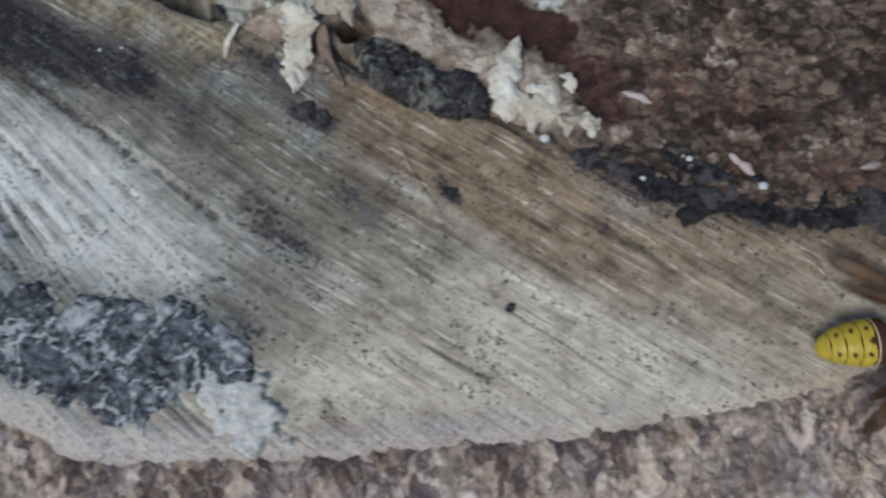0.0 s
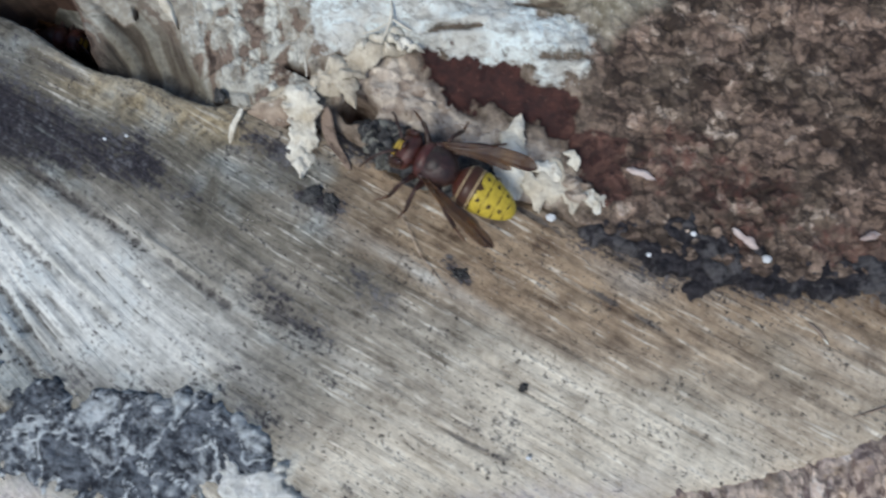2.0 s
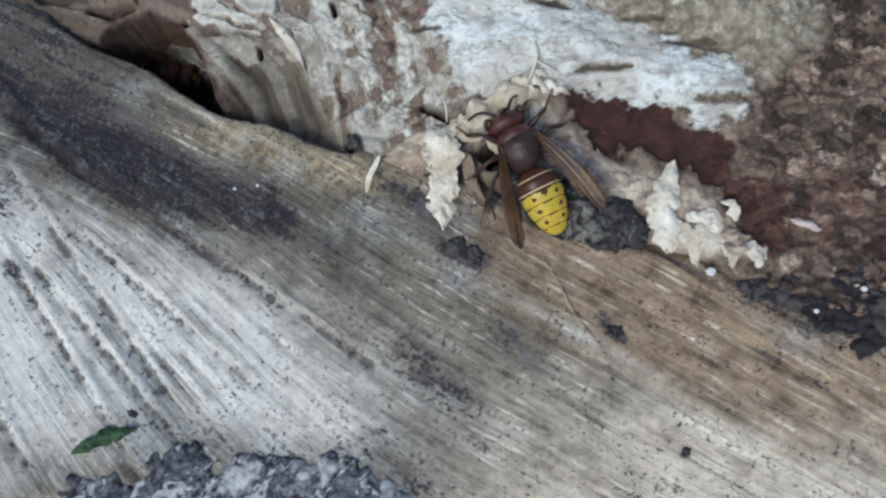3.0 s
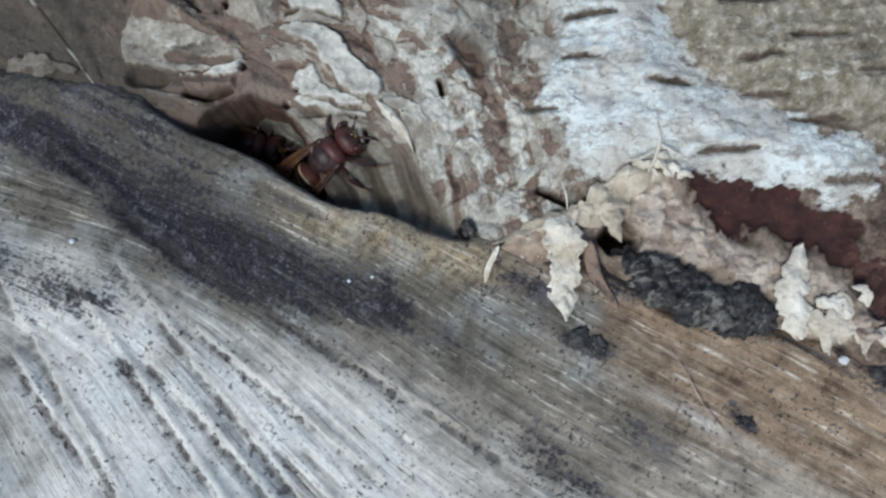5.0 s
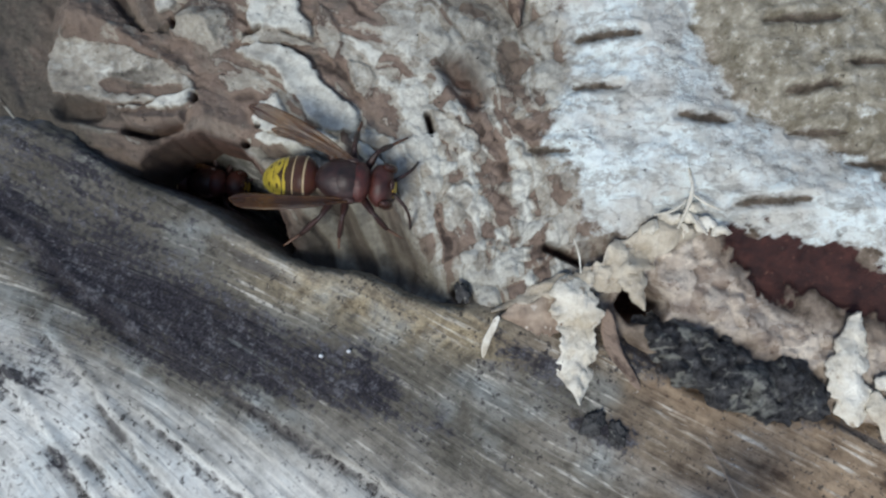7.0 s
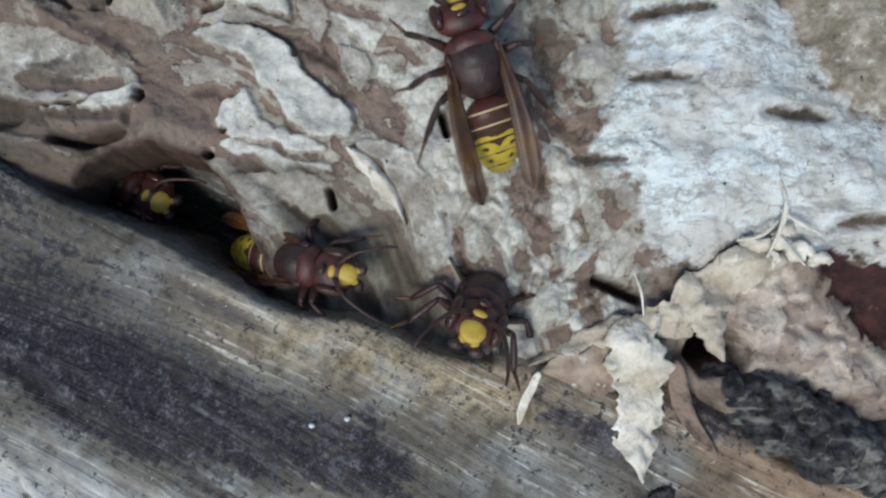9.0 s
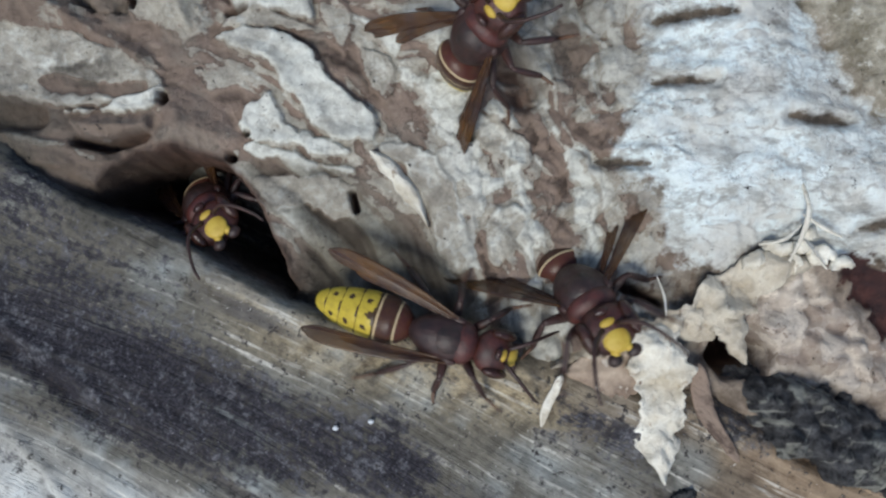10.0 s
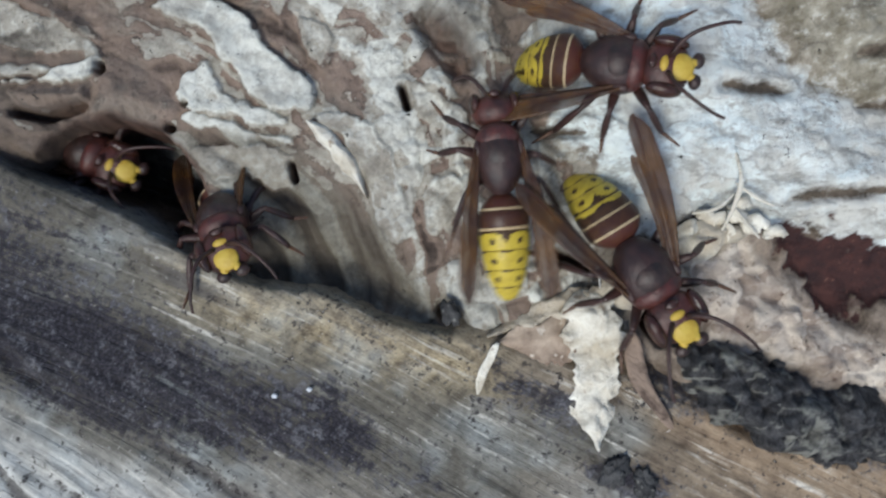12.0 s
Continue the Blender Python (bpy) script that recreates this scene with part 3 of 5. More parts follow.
leaf(0.47, 0.3, (-4.55, 5.05), (-4.13, 5.04), (-4.11, 4.61), (-4.25, 4.42), (-4.42, 4.55))
leaf(0.69, 0.12, (-4.12, 5.04), (-3.89, 5.03), (-3.87, 4.71), (-3.99, 4.57), (-4.1, 4.62))
leaf(0.55, 0.32, (-3.92, 4.51), (-3.74, 4.73), (-3.4, 4.77), (-3.1, 4.67), (-2.99, 4.47), (-3.07, 4.24), (-3.21, 3.97), (-3.49, 4.05), (-3.83, 4.3))
leaf(0.66, 0.13, (-2.87, 4.46), (-2.85, 5.05), (-2.37, 4.97), (-2.14, 4.47), (-2.03, 4.18), (-2.25, 4.22), (-2.53, 4.34), (-2.79, 4.27))
leaf(0.58, 0.08, (-3.0, 4.1), (-2.84, 4.22), (-2.53, 4.29), (-2.22, 4.18), (-1.99, 4.06), (-2.26, 4.07), (-2.62, 4.15))
leaf(0.71, 0.13, (-3.05, 4.02), (-2.7, 4.12), (-2.34, 4.06), (-2.04, 3.84), (-1.85, 3.57), (-1.47, 3.16), (-1.53, 2.97), (-1.76, 2.93), (-2.06, 3.11), (-2.35, 3.49), (-2.47, 3.7), (-2.77, 3.88))
leaf(0.52, 0.07, (-1.97, 4.68), (-1.81, 4.53), (-1.65, 4.1), (-1.72, 3.8), (-1.87, 3.93), (-1.94, 4.22))
leaf(0.6, 0.08, (-1.57, 3.86), (-1.33, 3.79), (-1.21, 3.56), (-1.34, 3.29), (-1.49, 3.5))
leaf(0.67, 0.09, (-2.79, 3.17), (-2.69, 3.32), (-2.55, 3.37), (-2.39, 3.24), (-2.28, 3.09), (-1.73, 2.82), (-1.98, 2.79), (-2.42, 2.91), (-2.74, 3.01))
leaf(0.65, 0.07, (-2.77, 2.93), (-2.42, 2.88), (-2.12, 2.77), (-1.75, 2.66), (-1.76, 2.59), (-2.21, 2.67), (-2.65, 2.82))
leaf(0.58, 0.06, (-2.7, 2.54), (-2.55, 2.63), (-2.13, 2.58), (-1.72, 2.44), (-1.65, 2.22), (-1.9, 2.13), (-2.14, 2.31), (-2.48, 2.29))
leaf(0.62, 0.05, (-1.38, 2.83), (-1.04, 2.87), (-0.77, 2.52), (-0.64, 2.08), (-0.59, 1.58), (-0.72, 1.52), (-0.87, 1.76), (-0.96, 2.26), (-1.22, 2.6))
leaf(0.61, 0.05, (-0.51, 3.15), (-0.1, 2.99), (0.11, 2.82), (0.07, 2.57), (-0.22, 2.67), (-0.41, 2.84))
leaf(0.6, 0.05, (-0.42, 2.07), (-0.08, 2.16), (-0.01, 1.94), (-0.27, 1.56), (-0.4, 1.68))
leaf(0.41, -0.04, (-5.42, 2.92), (-4.57, 2.75), (-4.11, 2.77), (-3.88, 2.68), (-4.23, 2.42), (-4.39, 2.22), (-4.99, 2.53))
leaf(0.47, 0.22, (-3.57, 3.55), (-3.07, 3.32), (-2.77, 2.93), (-3.4, 2.75), (-3.77, 2.68), (-3.69, 3.13))
leaf(0.56, 0.1, (-7.26, 3.67), (-6.74, 3.74), (-6.25, 3.46), (-6.64, 3.39), (-6.94, 3.25), (-7.33, 3.33))


def wood_edge(x, y):
    wobble = (0.10 * fbm(x * 2.2, y * 2.2, 4, 3) + 0.05 * fbm(x * 9, y * 9, 3, 4)) * (0.55 + 0.45 * smooth(-3.4, -2.6, y))
    return inside(x, y, UPPER + LOWER) + wobble


def saw_flow(x, y):
    """Coordinates across and along the saw marks, which fan out towards one end."""
    bend = -0.065 * np.minimum(x - 1, 0) ** 2 * smooth(2.0, -1.5, y)
    u = y + 0.55 * x + bend + 0.05 * fbm(x * 0.8, y * 0.8, 3, 8)
    return u, x * 0.87 - y * 0.5


def build_wood(parent):
    xs, ys = np.arange(-9.5, 13.6, 0.034), np.arange(-7.6, 4.6, 0.034)
    x, y = np.meshgrid(xs, ys)
    d = wood_edge(x, y)
    u, v = saw_flow(x, y)
    hollow = np.exp(-(seg_dist(x, y, (-4.3, 2.5), (-2.55, 1.5)) / 0.65) ** 2)
    lines = np.abs(fbm(u * 2.6, v * 0.10, 2, 15))
    grooves = smooth(0.055, 0.0, lines) * smooth(-0.05, 0.22, fbm(x * 0.7, y * 0.7, 3, 16))
    small = np.abs(fbm(u * 7.5, v * 0.16, 2, 17))
    grooves = np.maximum(grooves, 0.7 * smooth(0.05, 0.0, small) * smooth(0.02, 0.25, fbm(x * 0.9, y * 0.9, 3, 18)))
    marks = 0.045 * fbm(u * 14, v * 1.1, 3, 11) + 0.04 * fbm(u * 5, v * 0.5, 3, 12) - 0.045 * grooves
    aged_shade = smooth(2.8, 1.2, d) * (0.55 * smooth(4.5, 1.5, x) + 0.45 * smooth(1.8, -1.0, x)) * smooth(0.15, 0.5, d) + 0.5 * smooth(0.0, 0.3, fbm(x * 0.7, y * 0.9, 4, 46))
    aged_shade = aged_shade + 1.0 * smooth(-1.5, -4.0, x) * smooth(-0.8, 0.5, y + 0.5 * (x + 4.2))
    z = marks + 0.12 * fbm(x * 0.5, y * 0.5, 3, 13) + 0.025 * fbm(x * 8, y * 8, 3, 14)
    rim = np.exp(-((d - 0.18) / 0.28) ** 2) * smooth(2.0, 0.2, x)
    z += 0.13 * rim
    # scored furrows in the pale end of the cut
    for k, (a, b) in enumerate((((-6.3, 0.1), (-3.2, -4.2)), ((-5.6, 0.4), (-2.9, -3.0)), ((-7.2, -1.0), (-4.6, -4.5)), ((-4.4, -0.6), (-1.6, -2.9)), ((-6.6, 2.2), (-4.4, 0.3)), ((-5.0, -1.2), (-2.4, -4.0)), ((-7.6, 0.4), (-5.4, -3.2)), ((-3.2, -0.4), (0.2, -2.6)))):
        broken = smooth(-0.3, 0.02, fbm(x * 1.3, y * 1.3, 4, 120 + k)) * (0.7 + 0.3 * smooth(0.75, 0.3, cells(x * 6.5, y * 6.5, 140 + k)[0]))
        near = broken * np.exp(-((seg_dist(x, y, a, b) + 0.10 * fbm(x * 1.6, y * 1.6, 4, 20 + k) + 0.07 * fbm(x * 9, y * 9, 3, 130 + k)) / 0.105) ** 2)
        ridge = np.exp(-((seg_dist(x, y, (a[0] + 0.16, a[1] + 0.05), (b[0] + 0.16, b[1] + 0.05)) + 0.10 * fbm(x * 1.6, y * 1.6, 4, 20 + k)) / 0.07) ** 2)
        z += 0.06 * ridge - 0.09 * near
        grooves = np.maximum(grooves, 0.9 * near)
    shelter = smooth(-0.35, 0.2, inside(x, y, BOWL))
    fall = np.where(y < -2.9 - 0.1 * x, 0.12, 0.35 + 1.9 * hollow + 1.1 * shelter)
    z = z - fall * np.where((hollow > 0.12) | (shelter > 0.1), smooth(0.05, -0.16, d), smooth(0.05, -0.40, d))
    burrow = smooth(-0.1, 0.1, inside(x, y, TUNNEL)) * smooth(0.35, 0.0, d)
    z = z - 1.3 * burrow
    stain_shade = smooth(-0.25, 0.35, 1.15 * inside(x, y, STAIN) + 0.2 + 0.35 * fbm(u * 3, v, 3, 31)) + smooth(-0.2, 0.3, inside(x, y, STAIN_END) + 0.4 * fbm(x * 2, y * 2, 3, 32))
    for (a, b, r, k) in (((0.76, -2.3), (1.6, -3.1), 0.28, 0.75), ((1.3, -0.85), (1.85, -1.05), 0.16, 1.1), ((-1.2, -0.6), (-0.5, -0.9), 0.3, 0.6),
                         ((3.6, -1.95), (3.85, -2.2), 0.13, 0.9), ((2.2, -2.2), (2.5, -2.5), 0.4, 0.4), ((-5.35, -1.2), (-5.25, -1.25), 0.2, 0.8),
                         ((4.7, -3.8), (4.75, -3.83), 0.07, 1.0), ((0.3, 0.1), (1.1, -0.35), 0.24, 0.75), ((1.9, 0.1), (4.4, -0.75), 0.32, 0.75),
                         ((-3.4, -3.4), (1.3, -4.6), 0.35, 0.35), ((-7.5, 0.6), (-5.6, -0.2), 0.3, 0.5), ((0.3, -3.6), (0.9, -4.2), 0.25, 0.4)):
        stain_shade = stain_shade + k * np.exp(-(seg_dist(x, y, a, b) / r) ** 2)
    stain_shade = stain_shade + 0.55 * smooth(-2.2, -4.5, x) * smooth(0.1, 0.9, y + 0.5 * (x + 4.2)) + 0.25 * smooth(-0.05, 0.3, fbm(x * 0.55, y * 0.8, 4, 45))
    stain_shade = stain_shade + 0.75 * smooth(0.45, 0.0, d) * smooth(4.6, 6.0, x) * smooth(-5.0, -3.0, y)
    # burrow blackened too: the shade inside it is put into the colour
    stain_shade = stain_shade + 1.4 * burrow
    # wall down into hollow and bowl darkened, its shade put into the colour
    aged_shade = aged_shade + smooth(0.02, -0.12, d) * smooth(0.15, 0.4, hollow + shelter)
    warm = smooth(2.3, 0.2, d) * smooth(-1, 2, x) + 0.6 * smooth(4.5, 8, x) + 0.9 * np.exp(-(seg_dist(x, y, (2.0, -1.2), (6.5, -3.4)) / 0.5) ** 2)
    # the end with the sky's sheen painted in, plus random cool streaks
    cool_sheen = smooth(1.6, -2.6, x + 0.5 * (y + 2)) * smooth(0.4, -1.9, y + 0.45 * (x + 3)) + 0.35 * smooth(0.1, 0.4, fbm(u * 1.5, v * 0.3, 3, 41))
    pale = np.exp(-(seg_dist(x, y, (4.4, -3.5), (7.2, -4.9)) / 0.5) ** 2) + 0.75 * smooth(2.0, 0.5, d) * smooth(-3.4, -4.6, y) * smooth(9, 6, x)
    pale = pale + 0.5 * smooth(-2.5, -4.5, y) * smooth(0.5, 2.5, x)
    lip = np.exp(-(((d - 0.25) / 0.36) ** 2)) * smooth(1.0, -0.2, x) * smooth(-3.6, -1.8, x) * smooth(-2.5, -1.5, y)
    clip = np.clip
    dull = 0.4 * smooth(0.05, 0.35, fbm(x * 0.9, y * 0.9, 3, 43)) * (1 - 0.7 * clip(cool_sheen, 0, 1))
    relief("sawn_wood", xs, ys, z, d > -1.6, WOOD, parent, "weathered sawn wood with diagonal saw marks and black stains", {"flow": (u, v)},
           {"marks": (clip(stain_shade, 0, 1.3), clip(warm, 0, 1), clip(cool_sheen, 0, 1)), "marks_more": (clip(grooves + dull, 0, 1), clip(pale, 0, 1), clip(lip, 0, 1)),
            "aged_shade": (clip(aged_shade, 0, 1),) * 3,
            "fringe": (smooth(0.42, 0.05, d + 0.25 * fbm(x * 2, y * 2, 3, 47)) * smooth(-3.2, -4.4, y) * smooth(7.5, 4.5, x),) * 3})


def flakes(x, y, size, seed):
    """Broken bark scales: shade, crack and height of each."""
    wx, wy = x + 0.25 * fbm(x * 2, y * 2, 3, seed), y + 0.25 * fbm(x * 2, y * 2, 3, seed + 1)
    c1, c2, own = cells(wx * size, wy * size, seed + 2)
    return own, smooth(0.10, 0.0, c2 - c1), (c2 - c1) * (0.3 + own)


def build_upper_bark(parent, xs, ys, pieces):
    x, y = np.meshgrid(xs, ys)
    d = -wood_edge(x, y)
    low = (y < -3.4) | ((x > 11.0) & (y < -3.3))
    white = smooth(-0.3, 0.4, inside(x, y, WHITE) + 1.0 * fbm(x * 1.3, y * 1.3, 5, 50))
    olive = smooth(-0.3, 0.3, inside(x, y, OLIVE) + 0.9 * fbm(x * 1.2, y * 1.2, 5, 51))
    white = np.maximum(white, 0.5 * olive * smooth(0.0, 0.22, fbm(x * 1.1, y * 1.6, 5, 49)))
    red = smooth(-0.12, 0.12, inside(x, y, RED) + 0.55 * fbm(x * 2.4, y * 2.4, 5, 52) + 0.25 * fbm(x * 9, y * 9, 3, 59)) + 0.5 * smooth(-0.3, 0.3, inside(x, y, RUST) + 1.6 * fbm(x * 1.6, y * 1.6, 5, 53))
    red = np.maximum(red, 0.75 * smooth(9.9, 10.9, x + 0.6 * fbm(x * 2, y * 2, 3, 87)) * smooth(-2.2, -3.0, y))
    chips = smooth(-0.1, 0.15, inside(x, y, CHIPS) + 0.3 * fbm(x * 3, y * 3, 4, 54))
    crust = smooth(4.8, 6.4, x + 1.2 * fbm(x, y, 4, 55) + 0.15 * y) * (1 - 0.75 * olive)
    white = np.maximum(white, 0.75 * smooth(11.5, 13.4, x + 2.5 * fbm(x * 0.9, y * 1.3, 4, 58)) * smooth(-1.8, -0.8, y))
    swirl = smooth(1.9, 0.7, x + 0.5 * fbm(x * 1.2, y * 1.2, 3, 56))
    hole = inside(x, y, HOLLOW) + 0.08 * fbm(x * 5, y * 5, 3, 57)
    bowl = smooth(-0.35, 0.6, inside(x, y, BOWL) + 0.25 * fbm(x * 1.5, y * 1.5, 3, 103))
    # bark layers folded round the hollow's end
    along = seg_dist(x, y, (-9.5, 4.6), (-2.9, 1.2))
    wx, wy = x + 0.45 * fbm(x * 1.1, y * 1.1, 3, 90), y + 0.45 * fbm(x * 1.1, y * 1.1, 3, 91)
    g1, g2, piece = cells(wx * 0.5 + wy * 0.15, wy * 0.75 - wx * 0.3, 92)
    fold = along + 0.7 * (piece - 0.5) * swirl + 0.95 * fbm(x * 0.8, y * 0.8, 3, 60) + 0.16 * fbm(x * 3.2, y * 3.2, 4, 61)
    # in the sheltered hollow beside the opening the layers hang as ribs that run round its mouth
    ribs = seg_dist(x, y, (-3.9, 2.2), (-2.75, 1.0)) + 0.22 * fbm(x * 1.3, y * 1.3, 3, 97)
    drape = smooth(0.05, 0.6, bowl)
    band = 0.475 - 0.06 * smooth(-2.6, -5.0, x) + 0.34 * fbm(fold * 4.4, (x + y) * 0.4, 2, 62) + 0.26 * fbm(x * 2.2, y * 2.2, 4, 69)
    band = band + 0.4 * fbm(fold * 11, (x - y) * 0.5, 3, 98)
    hanging = 0.43 + 1.0 * fbm(ribs * 4.6, (x + y) * 0.3, 2, 99) + 0.5 * fbm(ribs * 13, y * 0.6, 3, 101)
    band = band * (1 - drape) + hanging * drape
    # small loose flakes between the hollow and the white bark
    own1, crack1, top1 = flakes(x, y, 2.4, 64)
    own2, crack2, top2 = flakes(x, y, 6.0, 65)
    shreds = smooth(-1.5, -0.4, x) * (1 - drape)
    band = band + shreds * (0.12 + 0.26 * (own1 - 0.5) + 0.22 * (own2 - 0.5))
    lifted, torn, pale_leaf = np.zeros_like(x), np.zeros_like(x), np.zeros_like(x)
    for k, (shade, lift, outline) in enumerate(LEAVES):
        line = round_outline(outline)
        reach = np.array(line)
        near = (x > reach[:, 0].min() - 0.3) & (x < reach[:, 0].max() + 0.3) & (y > reach[:, 1].min() - 0.3) & (y < reach[:, 1].max() + 0.3)
        if not near.any():
            continue
        px, py = x[near], y[near]
        m = inside(px, py, line) + 0.16 * fbm(px * 2.6, py * 2.6, 4, 400 + k) + 0.11 * fbm(px * 8, py * 8, 4, 420 + k)
        on = smooth(-0.02, 0.025, m)
        layers = 0.30 * fbm(m * 8, (px + py) * 0.4, 3, 440 + k) + 0.2 * fbm(px * 3, py * 3, 4, 460 + k)
        band[near] = band[near] * (1 - on) + on * (shade + layers * (0.8 if shade > 0.6 else 0.5))
        lifted[near] = lifted[near] * (1 - on) + on * lift * (smooth(-0.05, 0.4, m) if lift >= 0.2 else 0.45 + 0.3 * smooth(0.25, 0.0, m))
        pale_leaf[near] = pale_leaf[near] * (1 - on) + on * (shade > 0.55)
        # shade line painted just outside the piece's edge
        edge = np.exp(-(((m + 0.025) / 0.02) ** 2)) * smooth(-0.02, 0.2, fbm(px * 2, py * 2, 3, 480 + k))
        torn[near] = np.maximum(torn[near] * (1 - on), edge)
    ridged = np.abs(fbm(fold * 3.0, (x - y) * 0.5, 2, 63))
    ridged = ridged * (1 - drape) + np.abs(fbm(ribs * 2.6, y * 0.4, 2, 102)) * drape
    loose = np.clip(crust + 0.7 * swirl * smooth(-1.2, 0.2, x) + 0.4 * olive, 0, 1)
    flake = np.clip(0.6 * own1 + 0.5 * own2 - 0.05, 0, 1)
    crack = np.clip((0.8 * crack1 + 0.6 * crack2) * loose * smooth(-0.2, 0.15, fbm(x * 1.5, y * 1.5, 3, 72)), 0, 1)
    # valleys and piece outlines darkened: their shade is put into the colour
    crease_shade = np.maximum(smooth(0.05, 0.0, ridged) * smooth(-0.1, 0.15, fbm(x, y, 3, 73)), 0.3 * smooth(0.04, 0.0, g2 - g1)) * swirl * (1 - drape) * 0.2
    crease_shade = np.maximum(crease_shade, 0.6 * torn * swirl)
    body = -0.02 + 0.5 * smooth(-0.6, 0.8, np.maximum(inside(x, y, WHITE), inside(x, y, OLIVE))) + 0.10 * crust
    rough = loose * (0.18 * top1 + 0.10 * top2) + swirl * (0.07 * ridged + 0.09 * (band - 0.5) + 0.06 * (piece - 0.4) * smooth(0.0, 0.2, g2 - g1)) + 0.12 * fbm(x * 1.1, y * 1.1, 4, 66)
    rough += 0.05 * fbm(x * 9, y * 9, 4, 67) + white * 0.06 * np.round(4 * fbm(x * 1.6, y * 3.0, 3, 68)) / 2 + chips * (0.16 * top1 + 0.12 * top2 + 0.12 * fbm(x * 4, y * 4, 4, 96))
    rough += 0.11 * drape * fbm(ribs * 4.6, (x + y) * 0.3, 2, 99)
    rough -= 0.16 * np.clip(red, 0, 1) * (1 - crust * 0.6)
    lent = np.zeros_like(x)
    for k, (a, b, yy) in enumerate(LENTICELS):
        t = np.clip((x - a) / (b - a), 0, 1)
        wide = (0.03 + 0.05 * np.sqrt(np.clip(t * (1 - t) * 4, 0, 1))) * (0.7 + 0.6 * lattice(np.array(k), np.array(3), 5)) * (1 + 1.2 * fbm(x * 5, y * 5, 3, 70))
        tilt = 0.05 * (lattice(np.array(k), np.array(8), 2) - 0.3)
        near = seg_dist(x, y + 0.06 * fbm(x * 2.5, y * 0 + k, 2, 74), (a, yy + tilt), (b, yy - tilt))
        lent = np.maximum(lent, np.exp(-(near / np.maximum(wide, 0.02)) ** 2))
        rough += 0.04 * np.exp(-((near - 0.12) / 0.06) ** 2) - 0.05 * np.exp(-(near / 0.06) ** 2)
    faint = smooth(0.18, 0.34, fbm(x * 0.9, y * 7, 3, 71)) * olive
    lent = np.maximum(lent, 0.65 * faint)
    # a dark oval scar, small bore holes and a short slit in the folds
    scar = np.exp(-(seg_dist(x, y, (-0.2, 3.75), (0.08, 3.35)) / 0.19) ** 4)
    scar = np.maximum(scar, np.exp(-(seg_dist(x, y, (-5.3, 3.33), (-4.95, 3.31)) / 0.15) ** 4))
    bores = np.zeros_like(x)
    for px, py, qx, qy, r in ((-2.94, 2.81, -2.92, 2.8, 0.045), (-1.71, 2.38, -1.68, 2.22, 0.038), (-2.76, 3.04, -2.74, 3.03, 0.03), (-0.2, 0.82, -0.12, 0.74, 0.1),
                              (-2.9, 4.27, -2.73, 4.33, 0.04), (-4.5, 3.03, -4.2, 2.97, 0.05), (-4.2, 2.97, -3.8, 3.05, 0.06), (-3.6, 3.47, -3.58, 3.4, 0.04), (-3.9, 4.5, -3.86, 4.4, 0.04), (0.95, 1.35, 1.35, 1.15, 0.06), (-0.55, 3.1, -0.5, 2.9, 0.04)):
        bores = np.maximum(bores, np.exp(-(seg_dist(x, y, (px, py), (qx, qy)) / r) ** 4))
    z = body + rough + lifted
    trough = np.exp(-((d - 0.22) / 0.34) ** 2) * smooth(-2.6, -2.0, x) * smooth(0.7, -0.2, x)
    z = z - 0.32 * bowl * smooth(1.6, 0.2, d) - bowl * 0.1 - 0.1 * trough
    z = z - (0.62 + body) * smooth(0.24, -0.1, d) * (1 - 0.85 * smooth(-2.5, -2.0, x) * smooth(0.8, 0.0, x)) * (1 - 0.82 * smooth(-4.3, -4.8, x))
    z = z - (2.0 + 0.5 * fbm(x * 1.8, y * 1.8, 3, 104)) * smooth(-0.07, 0.12, hole)
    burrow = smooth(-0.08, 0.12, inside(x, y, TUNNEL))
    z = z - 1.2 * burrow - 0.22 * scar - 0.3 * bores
    # where the brown of the holes also carries their shade
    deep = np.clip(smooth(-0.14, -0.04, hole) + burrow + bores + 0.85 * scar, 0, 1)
    clip = np.clip
    # shade put into the colour at the far left and along the bowl
    grime_shade = 0.85 * smooth(-4.6, -6.0, x + 0.8 * fbm(x * 0.9, y * 0.9, 4, 95)) * (1 - 0.6 * pale_leaf) + 0.3 * smooth(-2.6, -4.4, x + 1.2 * fbm(x * 0.9, y * 0.9, 4, 94)) * (1 - pale_leaf) + 0.45 * smooth(1.0, 0.1, d) * smooth(0.8, -0.4, x) + 0.35 * drape
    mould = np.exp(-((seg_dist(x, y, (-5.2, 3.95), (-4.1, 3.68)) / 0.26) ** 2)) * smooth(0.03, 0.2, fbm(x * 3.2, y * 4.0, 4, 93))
    grime_shade = grime_shade + 1.1 * mould
    grime_shade = grime_shade + 0.8 * np.exp(-(seg_dist(x, y, (-0.9, 5.5), (0.45, 3.9)) / 0.6) ** 2)
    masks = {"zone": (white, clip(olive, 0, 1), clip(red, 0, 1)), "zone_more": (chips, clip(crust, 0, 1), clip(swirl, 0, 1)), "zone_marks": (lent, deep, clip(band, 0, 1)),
             # dusky: where the bowl's shade is put into the olive colour
             "zone_flakes": (flake, clip(crack + crease_shade, 0, 1), np.zeros_like(x)), "grime_shade": (grime_shade,) * 3, "dusky": (drape * (1 - pale_leaf),) * 3}
    seen = (d > -0.3) & ~low
    right, left = x > 5.6 + 0.35 * y, x < 1.0 + 0.2 * y
    picks = {"folded_bark": x < 1.03 + 0.2 * y, "white_bark": ~left & ~right, "scaly_bark": right}
